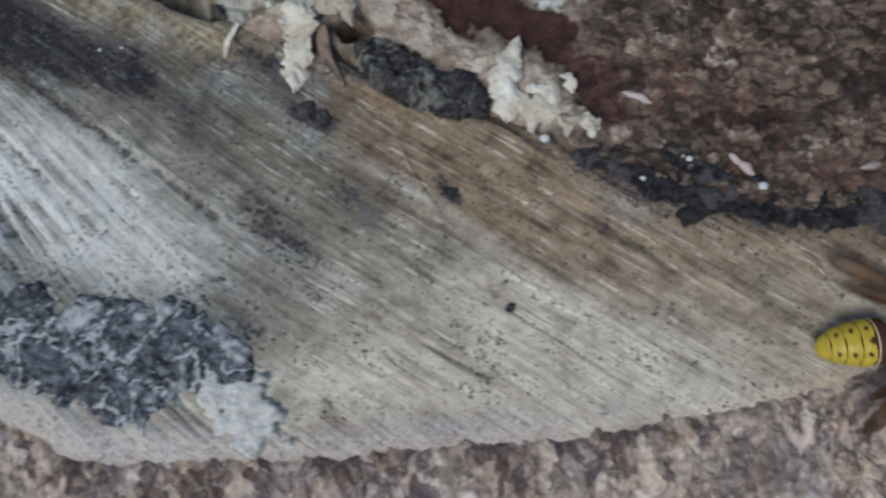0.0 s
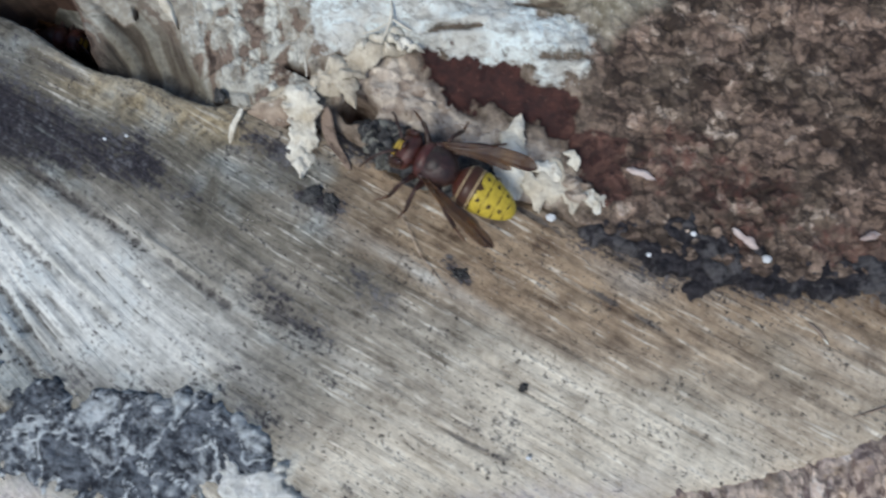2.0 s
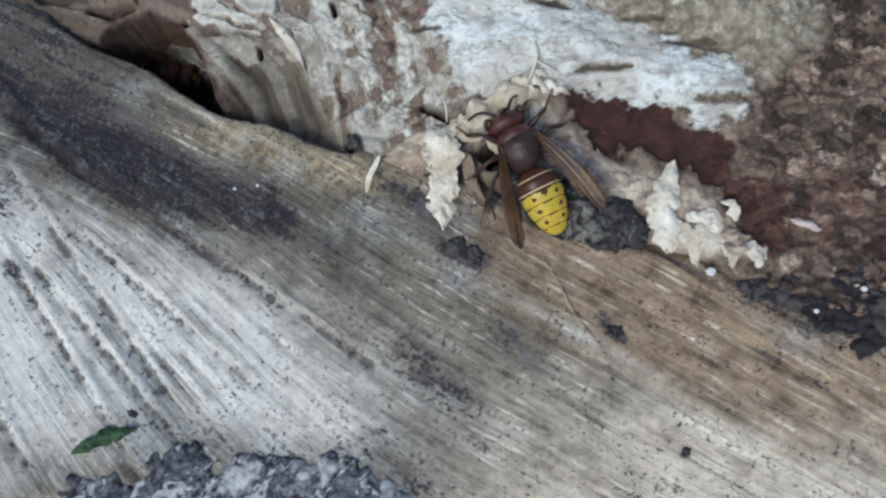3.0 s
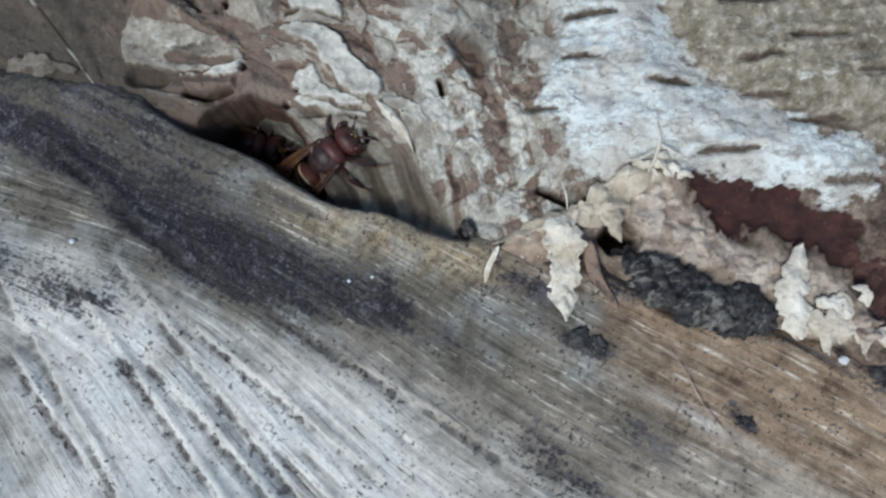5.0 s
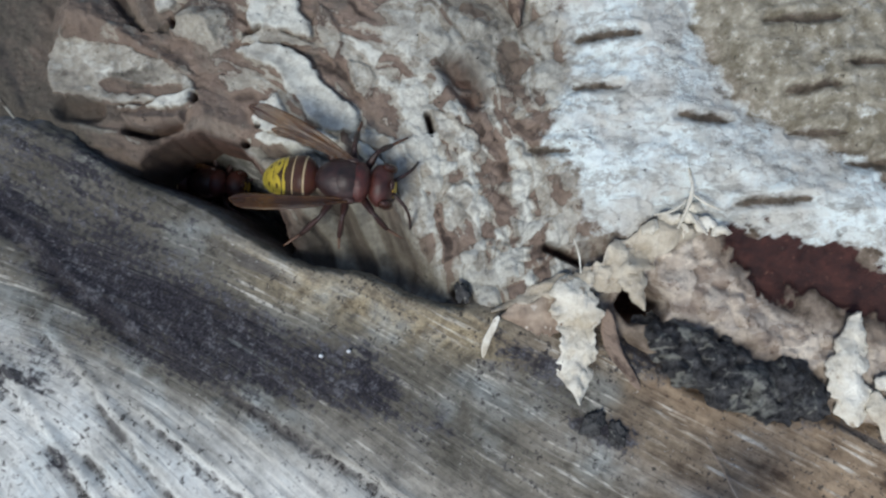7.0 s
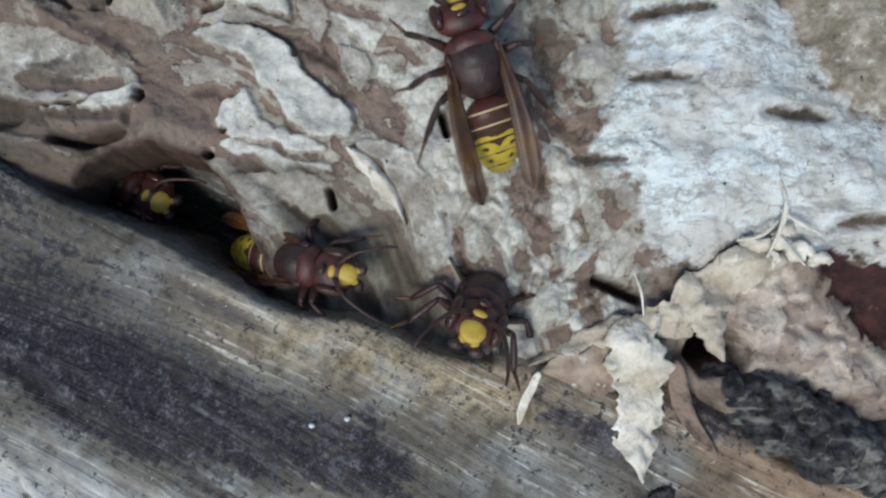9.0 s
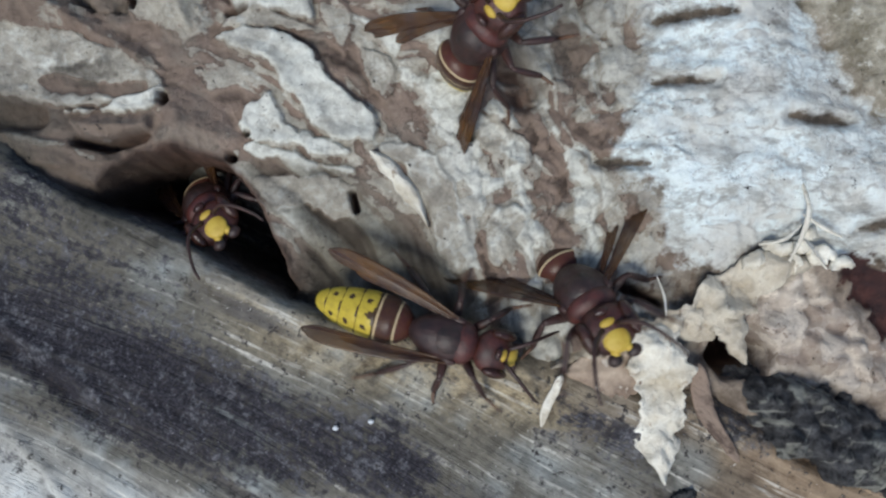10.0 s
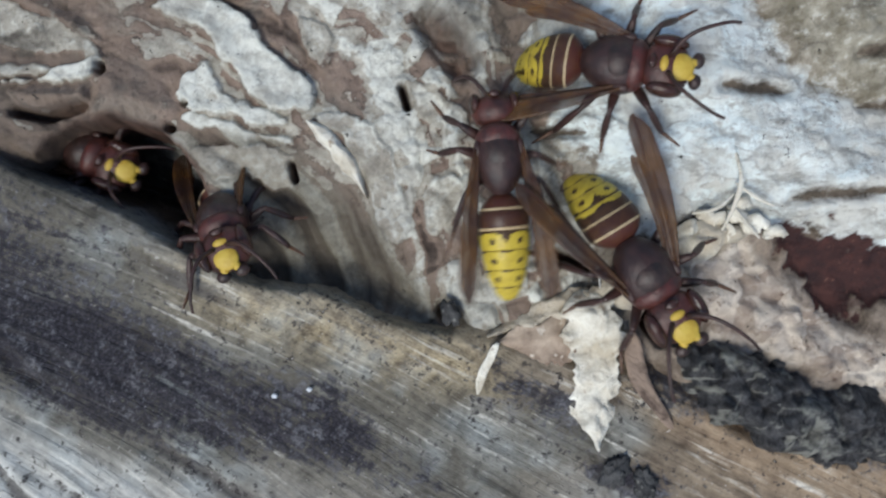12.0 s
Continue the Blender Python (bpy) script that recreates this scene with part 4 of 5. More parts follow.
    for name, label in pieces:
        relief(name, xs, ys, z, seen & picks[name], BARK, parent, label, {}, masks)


def build_lower_bark(parent):
    xs, ys = np.arange(-9.5, 13.8, 0.036), np.arange(-8.4, -1.6, 0.036)
    x, y = np.meshgrid(xs, ys)
    d = -wood_edge(x, y)
    own1, crack1, top1 = flakes(x + 0.4 * y, y * 0.7, 2.6, 80)
    own2, crack2, top2 = flakes(x + 0.4 * y, y * 0.6, 8.0, 81)
    z = -0.02 + 0.09 * top1 + 0.08 * top2 + 0.22 * fbm(x, y, 4, 82) + 0.14 * np.abs(fbm(x * 3.2 + y * 1.2, y * 1.6, 3, 85)) + 0.06 * fbm(x * 8, y * 5, 4, 83)
    z = z - 0.3 * smooth(0.45, -0.15, d)
    tan = smooth(0.05, 0.3, fbm(x * 1.2, y * 1.2, 4, 84)) * 0.4
    red = 0.75 * smooth(9.9, 10.9, x + 0.6 * fbm(x * 2, y * 2, 3, 87)) * smooth(-4.3, -3.3, y)
    pit = np.exp(-(seg_dist(x, y, (10.2, -4.47), (10.41, -4.38)) / 0.12) ** 2)
    low = (0.5 + 0.5 * smooth(11.5, 10.0, x + 1.5 * fbm(x, y, 3, 88))) * (1 - smooth(10.0, 10.8, x) * smooth(-4.2, -3.4, y))
    zero = np.zeros_like(x)
    crack = np.clip((crack1 + 0.6 * crack2) * smooth(-0.1, 0.2, fbm(x * 1.4, y * 1.4, 3, 89)), 0, 1)
    masks = {"zone": (0.35 * smooth(0.12, 0.3, fbm(x * 1.6, y * 1.6, 4, 86)), zero, np.clip(red, 0, 1)), "zone_more": (tan, np.ones_like(x) * 0.8, zero), "zone_marks": (zero, pit, zero),
             "zone_flakes": (np.clip(0.6 * own1 + 0.5 * own2, 0, 1), crack * 0.3, low), "grime_shade": (zero,) * 3, "dusky": (zero,) * 3}
    upper = (y > -3.3) & (x < 10.6)
    relief("lower_bark", xs, ys, z, (d > -0.3) & ~upper & ((y < -3.2) | (x > 10.6)), BARK, parent, "rough pinkish brown bark below the cut face", {}, masks)


def build_peels(parent):
    """Torn and rolled pieces of bark that stand clear of the rest."""
    sheet("bark_flap", [(1.14, 0.98, 0.22), (1.24, 0.58, 0.24), (1.26, 0.15, 0.17), (1.24, -0.22, 0.1), (1.26, -0.62, 0.06)], [0.56, 0.58, 0.44, 0.4, 0.1], PAPER, parent, "torn cream paper bark hanging over the wood", -0.05, 0.15, 0.6, 0.03, 1, 64, 20)
    sheet("bark_flap", [(0.2, 0.55, 0.1), (0.85, 0.76, 0.16), (1.4, 0.9, 0.2), (1.86, 1.14, 0.24), (2.28, 1.4, 0.28), (2.9, 1.5, 0.22)], [0.12, 0.3, 0.42, 0.46, 0.36, 0.1], CREAM, parent, "creased tan lifted edge of bark", -0.06, 0.2, 0.7, 0.03, 2, 72, 20)
    sheet("bark_flap", [(0.32, 0.5, 0.08), (0.7, 0.5, 0.13), (1.1, 0.48, 0.14)], [0.08, 0.42, 0.66], TAN, parent, "pinkish tan inner bark", -0.03, 0.06, 0.5, 0.03, 13, 40, 16)
    sheet("bark_tongue", [(1.8, 1.12, 0.26), (1.95, 0.86, 0.26), (2.1, 0.52, 0.16)], [0.4, 0.3, 0.05], CREAM, parent, "pale pointed tongue of bark over the burrow", -0.05, 0.08, 0.6, 0.03, 12, 34, 12)
    for k, (x, y, w) in enumerate(((2.2, 1.5, 0.16), (2.42, 1.58, 0.2), (2.66, 1.62, 0.18), (2.86, 1.52, 0.2), (3.04, 1.44, 0.12), (2.56, 1.44, 0.14), (2.72, 1.74, 0.12))):
        sheet("bark_crumb", [(x - 0.13, y - 0.03, 0.3), (x, y + 0.04, 0.38), (x + 0.13, y, 0.3)], [w * 0.5, w, w * 0.4], PAPER, parent, "", -0.04, 0.1, 1.0, 0.03, 50 + k, 18, 10)
    sheet("bark_flap", [(4.72, 0.45, 0.14), (4.58, 0.05, 0.2), (4.5, -0.4, 0.2), (4.62, -0.95, 0.08)], [0.14, 0.44, 0.5, 0.36], PAPER, parent, "torn cream paper bark by the dirt clump", -0.06, 0.1, 0.45, 0.03, 3, 56, 18)
    sheet("bark_flap", [(4.7, -0.72, 0.14), (5.05, -0.74, 0.18), (5.45, -0.84, 0.14), (5.7, -0.9, 0.08)], [0.4, 0.62, 0.55, 0.25], CREAM, parent, "tan flake of bark", -0.03, 0.07, 0.8, 0.03, 4, 44, 20)
    sheet("bark_flap", [(4.86, -0.36, 0.12), (5.1, -0.5, 0.2), (5.32, -0.62, 0.2)], [0.2, 0.3, 0.16], PAPER, parent, "", -0.03, 0.08, 0.9, 0.03, 24, 36, 14)
    sheet("bark_flap", [(5.62, -0.86, 0.16), (5.85, -0.96, 0.2), (6.08, -1.08, 0.1)], [0.18, 0.32, 0.16], PAPER, parent, "", -0.03, 0.08, 1.0, 0.03, 25, 36, 14)
    sheet("bark_flap", [(5.36, -0.2, 0.16), (5.5, -0.3, 0.22), (5.56, -0.5, 0.16)], [0.08, 0.15, 0.1], PAPER, parent, "", -0.02, 0.06, 1.0, 0.03, 26, 24, 10)
    sheet("bark_strand", [(0.08, -0.02, 0.08), (0.16, 0.25, 0.2), (0.3, 0.5, 0.26)], [0.06, 0.09, 0.1], PAPER, parent, "", 0.0, 0.03, 0.4, 0.04, 7, 14, 6)
    sheet("bark_strand", [(1.62, 0.55, 0.2), (1.68, 0.1, 0.14), (1.9, -0.25, 0.1), (2.02, -0.45, 0.06)], [0.2, 0.2, 0.12, 0.08], BROWN, parent, "brown sliver of bark", 0.0, 0.03, 0.4, 0.04, 8, 18, 6)
    sheet("bark_tongue", [(-1.5, 2.78, 0.11), (-1.15, 2.42, 0.09), (-0.95, 2.0, -0.03)], [0.14, 0.22, 0.06], PAPER, parent, "", -0.17, 0.08, 0.55, 0.03, 14, 32, 12)
    sheet("bark_plate", [(0.62, 5.4, 0.42), (0.6, 4.8, 0.47), (0.66, 4.15, 0.27)], [0.3, 0.32, 0.1], BROWN, parent, "dark brown bark splinter", -0.17, 0.08, 0.45, 0.05, 19, 30, 12)


log = tagged(new("birch_log"), "fallen birch log with a sawn face and peeling bark", "log")
build_ground()
build_trunk(log)
build_wood(log)
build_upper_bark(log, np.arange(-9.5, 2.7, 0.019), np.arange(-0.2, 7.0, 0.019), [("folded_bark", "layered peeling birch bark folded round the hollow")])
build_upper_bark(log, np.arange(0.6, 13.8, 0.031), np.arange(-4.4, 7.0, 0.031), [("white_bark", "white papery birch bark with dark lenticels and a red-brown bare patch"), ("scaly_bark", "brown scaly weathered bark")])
build_lower_bark(log)
build_peels(log)


# ---- dirt and litter lying on the log ----
def patch(name, outline, height, step, material, label, category, seed, size=2.2, base=0.03, broken=0.9, crumbly=0.35, pebbly=1.0):
    """A crumbly crust lying on the log within an outline in the plan."""
    px, py = [p[0] for p in outline], [p[1] for p in outline]
    xs, ys = np.arange(min(px) - 0.4, max(px) + 0.4, step), np.arange(min(py) - 0.4, max(py) + 0.4, step)
    x, y = np.meshgrid(xs, ys)
    m = np.minimum(inside(x, y, outline), 0.45) + broken * fbm(x * 1.5, y * 1.5, 5, seed) + crumbly * fbm(x * 6, y * 6, 3, seed + 1)
    own1, crack1, top1 = flakes(x, y, size, seed + 2)
    own2, crack2, top2 = flakes(x, y, size * 2.7, seed + 5)
    curl = np.abs(fbm(x * 2.4, y * 2.4, 3, seed + 8))
    z = base + height * (0.35 + pebbly * (0.9 * top1 + 0.6 * top2) + (2.5 - pebbly) * curl + 0.9 * fbm(x * 1.5, y * 1.5, 4, seed + 9) + 0.5 * fbm(x * 9, y * 9, 3, seed + 10))
    z = z * smooth(-0.12, 0.2, m) - 0.25 * smooth(0.05, -0.2, m)
    flow = fbm(x * 2.6 + 1.2 * fbm(x * 1.6, y * 1.6, 3, seed + 12), y * 2.6 + 1.2 * fbm(x * 1.6, y * 1.6, 3, seed + 13), 4, seed + 14)
    dust = np.clip(pebbly * (own1 * 0.7 + own2 * 0.5 - 0.2 + fbm(x * 2, y * 2, 3, seed + 11)) + (1 - pebbly) * (0.35 + 2.2 * flow), 0, 1)
    dust = np.clip(dust + 0.7 * smooth(0.05, 0.0, np.abs(flow)) - 0.2, 0, 1)
    ob = relief(name, xs, ys, z, m > -0.18, material, None, label, {}, {"dust": (dust, crack1, curl)})
    return tagged(ob, label, category, kind="stuff")


DIRT = [(1.95, 0.2), (2.1, 0.38), (2.45, 0.5), (3.08, 0.2), (3.86, -0.08), (4.42, -0.5), (4.35, -0.86), (3.73, -0.95), (2.96, -0.62), (2.42, -0.36), (2.2, -0.15)]
DIRT_BAND = [(5.3, -1.3), (5.9, -1.25), (6.63, -0.95), (7.41, -1.4), (8.01, -1.8), (9.2, -1.9), (10.48, -1.75), (10.7, -2.2), (8.9, -2.5), (7.9, -2.3), (7.25, -2.6), (6.95, -2.1), (6.2, -1.85), (5.5, -1.55)]
CRUST_PALE = [(-0.1, -5.3), (0.5, -5.1), (1.05, -5.2), (1.5, -5.8), (1.0, -6.1), (0.2, -6.05)]


def dirt_material(name, dark, light, dusty, cracked=0.6, bare=0.4):
    n = Nodes(name, 0.7)
    dust, crack, curl = n.rgb("dust")
    a, b = n.noise(900, 6, 0.7), n.noise(250, 5, 0.65)
    col = n.mix(n.step(n.math("ADD", a, n.math("MULTIPLY", n.math("SUBTRACT", b, 0.5), 0.5)), 0.38, 0.66), dark, light)
    col = n.mix(n.math("MULTIPLY", n.step(n.math("ADD", dust, n.math("SUBTRACT", a, 0.5)), bare, bare + 0.4), 0.8), col, dusty)
    col = n.mix(n.math("MULTIPLY", crack, cracked), col, (0.012, 0.012, 0.014))
    return n.finish(col, a, 1.0, 0.0009, n.step(b, 0.35, 0.65, 0.45, 0.85))


def build_litter():
    wet = dirt_material("damp_black_dirt", (0.014, 0.013, 0.017), (0.06, 0.056, 0.064), (0.12, 0.115, 0.12))
    mossy = dirt_material("mossy_dark_dirt", (0.016, 0.016, 0.019), (0.115, 0.115, 0.12), (0.33, 0.33, 0.29), 0.4)
    burnt = dirt_material("grey_black_crust_flakes", (0.03, 0.034, 0.045), (0.25, 0.28, 0.32), (0.74, 0.79, 0.81), 0.3, 0.34)
    chalk = dirt_material("chalky_white_crust", (0.66, 0.66, 0.62), (0.90, 0.91, 0.88), (0.93, 0.93, 0.90), 0.1)
    patch("dirt_clump", DIRT, 0.26, 0.025, mossy, "dark crumbly dirt wedged under the bark edge", "dirt", 300, 2.0, 0.1, 0.7, 0.3, 0.7)
    patch("dirt_band", DIRT_BAND, 0.12, 0.032, wet, "damp black dirt along the edge of the bark", "dirt", 330, 2.6, 0.04)
    patch("charred_crust", CRUST, 0.11, 0.03, burnt, "flaky grey-black crust on the sawn wood", "crust", 360, 2.2, 0.03, 1.0, 0.5, 0.12)
    patch("chalky_crust", CRUST_PALE, 0.09, 0.03, chalk, "chalky white crust at the edge of the wood", "crust", 390, 3.4, 0.07, 1.3, 1.2, 0.4)
    for x, y, s, k in ((1.42, -0.86, 0.17, 1), (1.72, -1.0, 0.15, 2), (3.78, -2.12, 0.14, 3), (4.72, -3.82, 0.07, 4), (-0.15, 0.8, 0.12, 5), (-3.3, -3.35, 0.07, 6)):
        bm = bmesh.new()
        lump(bm, (x, y, 0.02), (s, s * 0.65, s * 0.3), k + 600, 0.6, 4, k)
        tagged(part("dirt_crumb", bm, MUD, None), "small dark crumb of dirt on the wood", "dirt", group="crumbs of dirt")
    # a shrivelled green leaf bit
    green = simple_material("green_leaf", (0.012, 0.03, 0.018), (0.05, 0.16, 0.06), 420, 0.45, 0.9, (0.02, 0.018, 0.015))
    tagged(sheet("leaf", [(-4.2, -3.95, 0.06), (-3.85, -3.76, 0.16), (-3.5, -3.66, 0.16), (-3.22, -3.56, 0.08)], [0.05, 0.22, 0.2, 0.08], green, None, "", -0.1, 0.16, 1.0, 0.02, 31, 36, 14), "small shrivelled green leaf piece on the wood", "leaf")
    # bright droplets and pale bits
    clear = Nodes("water_drop", 0.05)
    clear.out.inputs["Transmission Weight"].default_value = 0.35
    water = clear.finish(clear.mix(clear.noise(500), (0.8, 0.85, 0.88), (0.95, 0.97, 1.0)))
    for x, y, z, s in ((5.15, -1.25, 0.2, 0.075), (7.3, -1.5, 0.22, 0.05), (6.62, -1.82, 0.18, 0.04), (8.37, -1.88, 0.2, 0.075), (10.2, -2.28, 0.2, 0.045), (4.79, -4.83, 0.06, 0.04), (-6.2, 0.75, 0.06, 0.05),
                       (-1.95, 0.05, 0.06, 0.03), (-1.6, 0.1, 0.06, 0.028), (10.3, -3.0, 0.1, 0.04)):
        bm = bmesh.new()
        lump(bm, (x, y, z), (s, s * 0.85, s * 0.8), int(x * 10), 0.2, 3)
        tagged(part("water_drop", bm, water, None), "tiny bright water drop caught on the dirt", "drop", group="water drops")
    petal = simple_material("pale_pink_flake", (0.33, 0.25, 0.23), (0.62, 0.53, 0.50), 600, 0.7, 0.5)
    for k, (ax, ay, bx, by, w) in enumerate(((7.86, -1.43, 8.22, -1.74, 0.16), (9.74, -1.58, 10.06, -1.5, 0.14), (6.3, -0.5, 6.75, -0.65, 0.15), (12.0, -1.5, 12.5, -1.4, 0.12))):
        tagged(sheet("bark_chip", [(ax, ay, 0.3), ((ax + bx) / 2, (ay + by) / 2, 0.34), (bx, by, 0.3)], [w * 0.5, w * 0.9, w * 0.4], petal, None, "", -0.04, 0.08, 0.9, 0.03, 40 + k, 14, 8),
               "pale pinkish chip of bark on the dirt", "bark chip", group="pale bark chips")
    # fibres
    for name, pts, r, mat, label in (("straw", [(2.74, -1.04, 0.08), (2.96, -1.41, 0.1), (3.18, -1.86, 0.1), (3.59, -2.38, 0.07)], 0.012, TAN, "thin pale straw fibre on the wood"),
                                     ("straw", [(9.5, -4.2, 0.06), (10.0, -4.05, 0.1), (10.55, -4.06, 0.07)], 0.015, BROWN, "thin dark plant fibre on the wood"),
                                     ("feather_wisp", [(8.98, -2.82, 0.06), (9.1, -2.95, 0.1), (9.24, -3.14, 0.06)], 0.03, PEEL, "small pale bluish down wisp on the wood"),
                                     ("cobweb_thread", [(-7.4, 5.3, 0.3), (-6.7, 4.4, 0.55), (-6.2, 3.7, 0.4), (-5.9, 3.2, 0.15)], 0.035, GREY, "grey cobweb thread over the bark"),
                                     ("straw", [(1.24, 1.42, 0.3), (1.29, 1.22, 0.34), (1.31, 1.0, 0.3)], 0.016, PAPER, "thin pale straw fibre on the bark"),
                                     ("straw", [(2.64, 2.28, 0.42), (2.66, 2.0, 0.5), (2.6, 1.75, 0.46), (2.48, 1.5, 0.4)], 0.03, PAPER, "pale shredded straw wisp on the bark"),
                                     ("straw", [(2.62, 1.95, 0.45), (2.8, 1.8, 0.5), (2.98, 1.72, 0.44)], 0.022, PAPER, "pale shredded straw wisp on the bark"),
                                     ("straw", [(2.6, 1.85, 0.45), (2.42, 1.72, 0.48), (2.2, 1.68, 0.42)], 0.02, PAPER, "pale shredded straw wisp on the bark"),
                                     ("straw", [(2.62, 1.7, 0.44), (2.7, 1.55, 0.48), (2.84, 1.42, 0.4)], 0.02, PAPER, "pale shredded straw wisp on the bark")):
        bm = bmesh.new()
        line = smooth_line(pts, 18)
        tube(bm, [Vector(p) * C for p in line], [r * C * (1 - 0.5 * abs(i / 8.5 - 1)) for i in range(18)], 6)
        tagged(part(name, bm, mat, None), label, name.replace("_", " "))
    # a bead of hardened resin
    amber = simple_material("pale_resin", (0.56, 0.43, 0.29), (0.86, 0.77, 0.64), 500, 0.4, 0.8)
    bm = bmesh.new()
    lump(bm, (11.38, -4.3, 0.2), (0.19, 0.2, 0.16), 71, 0.7, 4)
    lump(bm, (11.5, -4.55, 0.2), (0.1, 0.2, 0.1), 72, 0.5, 4, 0.4)
    lump(bm, (11.62, -4.78, 0.18), (0.08, 0.12, 0.08), 73, 0.4, 3, 0.6)
    tagged(part("resin_drop", bm, amber, None), "pale yellow hardened resin drip on the bark", "resin")


build_litter()


# ---- hornets ----
def chitin(name, colour, dark, rough=0.42, scale=900):
    n = Nodes(name, rough, gloss=0.5)
    a = n.noise(scale, 5, 0.6)
    col = n.mix(n.step(a, 0.35, 0.65), dark, colour)
    return n.finish(col, n.noise(3200, 4, 0.65), 0.45, 0.0002)


def banded(name, front, back):
    """Chitin whose two colours are divided by the mesh's pattern."""
    n = Nodes(name, 0.35)
    pat = n.attr("pattern")
    a = n.noise(1500, 4, 0.6)
    col = n.mix(n.step(pat, 0.4, 0.6), back, front)
    col = n.mix(n.step(a, 0.42, 0.7, 0, 0.55), col, n.mix(0.6, col, (0.12, 0.06, 0.02)))
    return n.finish(col, n.noise(5000, 3), 0.25, 0.0001)


def wing_material():
    n = Nodes("amber_wing_membrane", 0.36, gloss=0.35)
    veins = n.noise(1.0, 2, 0.5, n.stretch(n.warped(300, 0.0006), (70, 2300, 1)))
    blush = n.noise(260, 3, 0.5)
    col = n.mix(n.step(blush, 0.4, 0.62), (0.045, 0.021, 0.017), (0.125, 0.058, 0.018))
    col = n.mix(n.step(veins, 0.56, 0.64, 0, 0.7), col, (0.03, 0.014, 0.012))
    n.put(n.out.inputs["Alpha"], n.step(veins, 0.5, 0.64, 0.62, 0.9))
    return n.finish(col, veins, 0.35, 0.00015)


RUSSET = chitin("russet_chitin", (0.046, 0.02, 0.017), (0.02, 0.009, 0.009))
BLACKISH = chitin("blackish_chitin", (0.045, 0.022, 0.018), (0.016, 0.01, 0.009))
LEGBROWN = chitin("reddish_brown_leg", (0.052, 0.022, 0.018), (0.02, 0.01, 0.009))
FOOT = chitin("tan_brown_foot", (0.13, 0.062, 0.03), (0.06, 0.028, 0.018))
COLLAR = chitin("red_collar_chitin", (0.105, 0.028, 0.022), (0.042, 0.014, 0.013))
HEADRED = chitin("dark_red_head_chitin", (0.09, 0.026, 0.02), (0.035, 0.013, 0.011))
YELLOW = chitin("yellow_face", (0.56, 0.40, 0.06), (0.44, 0.28, 0.03), 0.5)
EYE = chitin("dark_eye", (0.05, 0.018, 0.012), (0.025, 0.01, 0.008), 0.15)
TAIL = banded("yellow_tail_chitin", (0.05, 0.028, 0.015), (0.54, 0.41, 0.05))
WAIST = banded("brown_banded_chitin", (0.55, 0.42, 0.24), (0.055, 0.024, 0.018))
REDWAIST = banded("red_banded_chitin", (0.52, 0.41, 0.25), (0.075, 0.025, 0.02))
SADDLE = banded("brown_and_yellow_chitin", (0.54, 0.41, 0.05), (0.045, 0.024, 0.016))
WING = wing_material()
MM = 0.001


def belly_radius(s, brown):
    """Half width of the abdomen along its length, from waist (0) to tip (1), in millimetres."""
    full = 2.45 if brown == 3 else 2.65
    return full * min(1.0, (max(s, 0.004) / 0.2) ** 0.45) * math.sqrt(max(0.0, 1 - max(0, (s - 0.32) / 0.68) ** 1.75)) + 0.1


def abdomen_segment(k, parent, length, brown):
    """One ring of the abdomen, slightly overlapping the next."""
    cuts = (0.0, 0.2, 0.37, 0.53, 0.7, 0.86, 1.0) if brown == 3 else (0.0, 0.16, 0.34, 0.52, 0.7, 0.86, 1.0)
    a, b = cuts[k], cuts[k + 1]
    sides, rings = 60, 13
    bm = bmesh.new()
    layer = bm.verts.layers.float.new("pattern")
    grid = []
    for i in range(rings):
        f = i / (rings - 1)
        s = a + (b - a) * f
        swell = 1 + 0.035 * math.sin(f * math.pi) + (0.02 if f > 0.9 else 0)
        r = belly_radius(s, brown) * swell
        ring = []
        for j in range(sides):
            w = math.tau * j / sides
            v = bm.verts.new(((-2.9 - length * s) * MM, r * math.sin(w) * MM, (2.9 - (5.2 if brown == 3 else 1.2) * s * s + r * 0.86 * math.cos(w)) * MM))
            up = abs((w + math.pi) % math.tau - math.pi)
            if k < brown:
                v[layer] = 1.0 if (f > 0.86 and k < 2) or (k == 2 and f > 0.72 + 0.12 * math.cos(up * 5)) else 0.0
            else:
                wave = (0.16 if k == brown else 0.08) + 0.03 * math.cos(up * 5) + (0.4 * math.exp(-((up * r / 0.45) ** 2)) if k == brown else 0.0)
                size = 0.36 / r
                dot = math.hypot((f - 0.55) / 0.15, (up - 0.6) / size) < 1 and k < 5
                v[layer] = 1.0 if (f < wave or dot) else 0.0
            ring.append(v)
        grid.append(ring)
    for r, s in zip(grid, grid[1:]):
        for j in range(sides):
            bm.faces.new((r[j], r[(j + 1) % sides], s[(j + 1) % sides], s[j]))
    bm.faces.new(grid[0]), bm.faces.new(grid[-1][::-1])
    bmesh.ops.recalc_face_normals(bm, faces=bm.faces)
    return part("segment", bm, (REDWAIST if k == 0 else WAIST) if k < 2 else (SADDLE if k < brown else TAIL), parent)


def ball(bm, centre, radii, fine=3, tilt=0.0, pinch=0.0):
    made = bmesh.ops.create_icosphere(bm, subdivisions=fine, radius=1.0)["verts"]
    turn = Matrix.Rotation(tilt, 3, "Y")
    for v in made:
        p = Vector((v.co.x * radii[0], v.co.y * radii[1] * (1 - pinch * v.co.x), v.co.z * radii[2]))
        v.co = (Vector(centre) + turn @ p) * MM


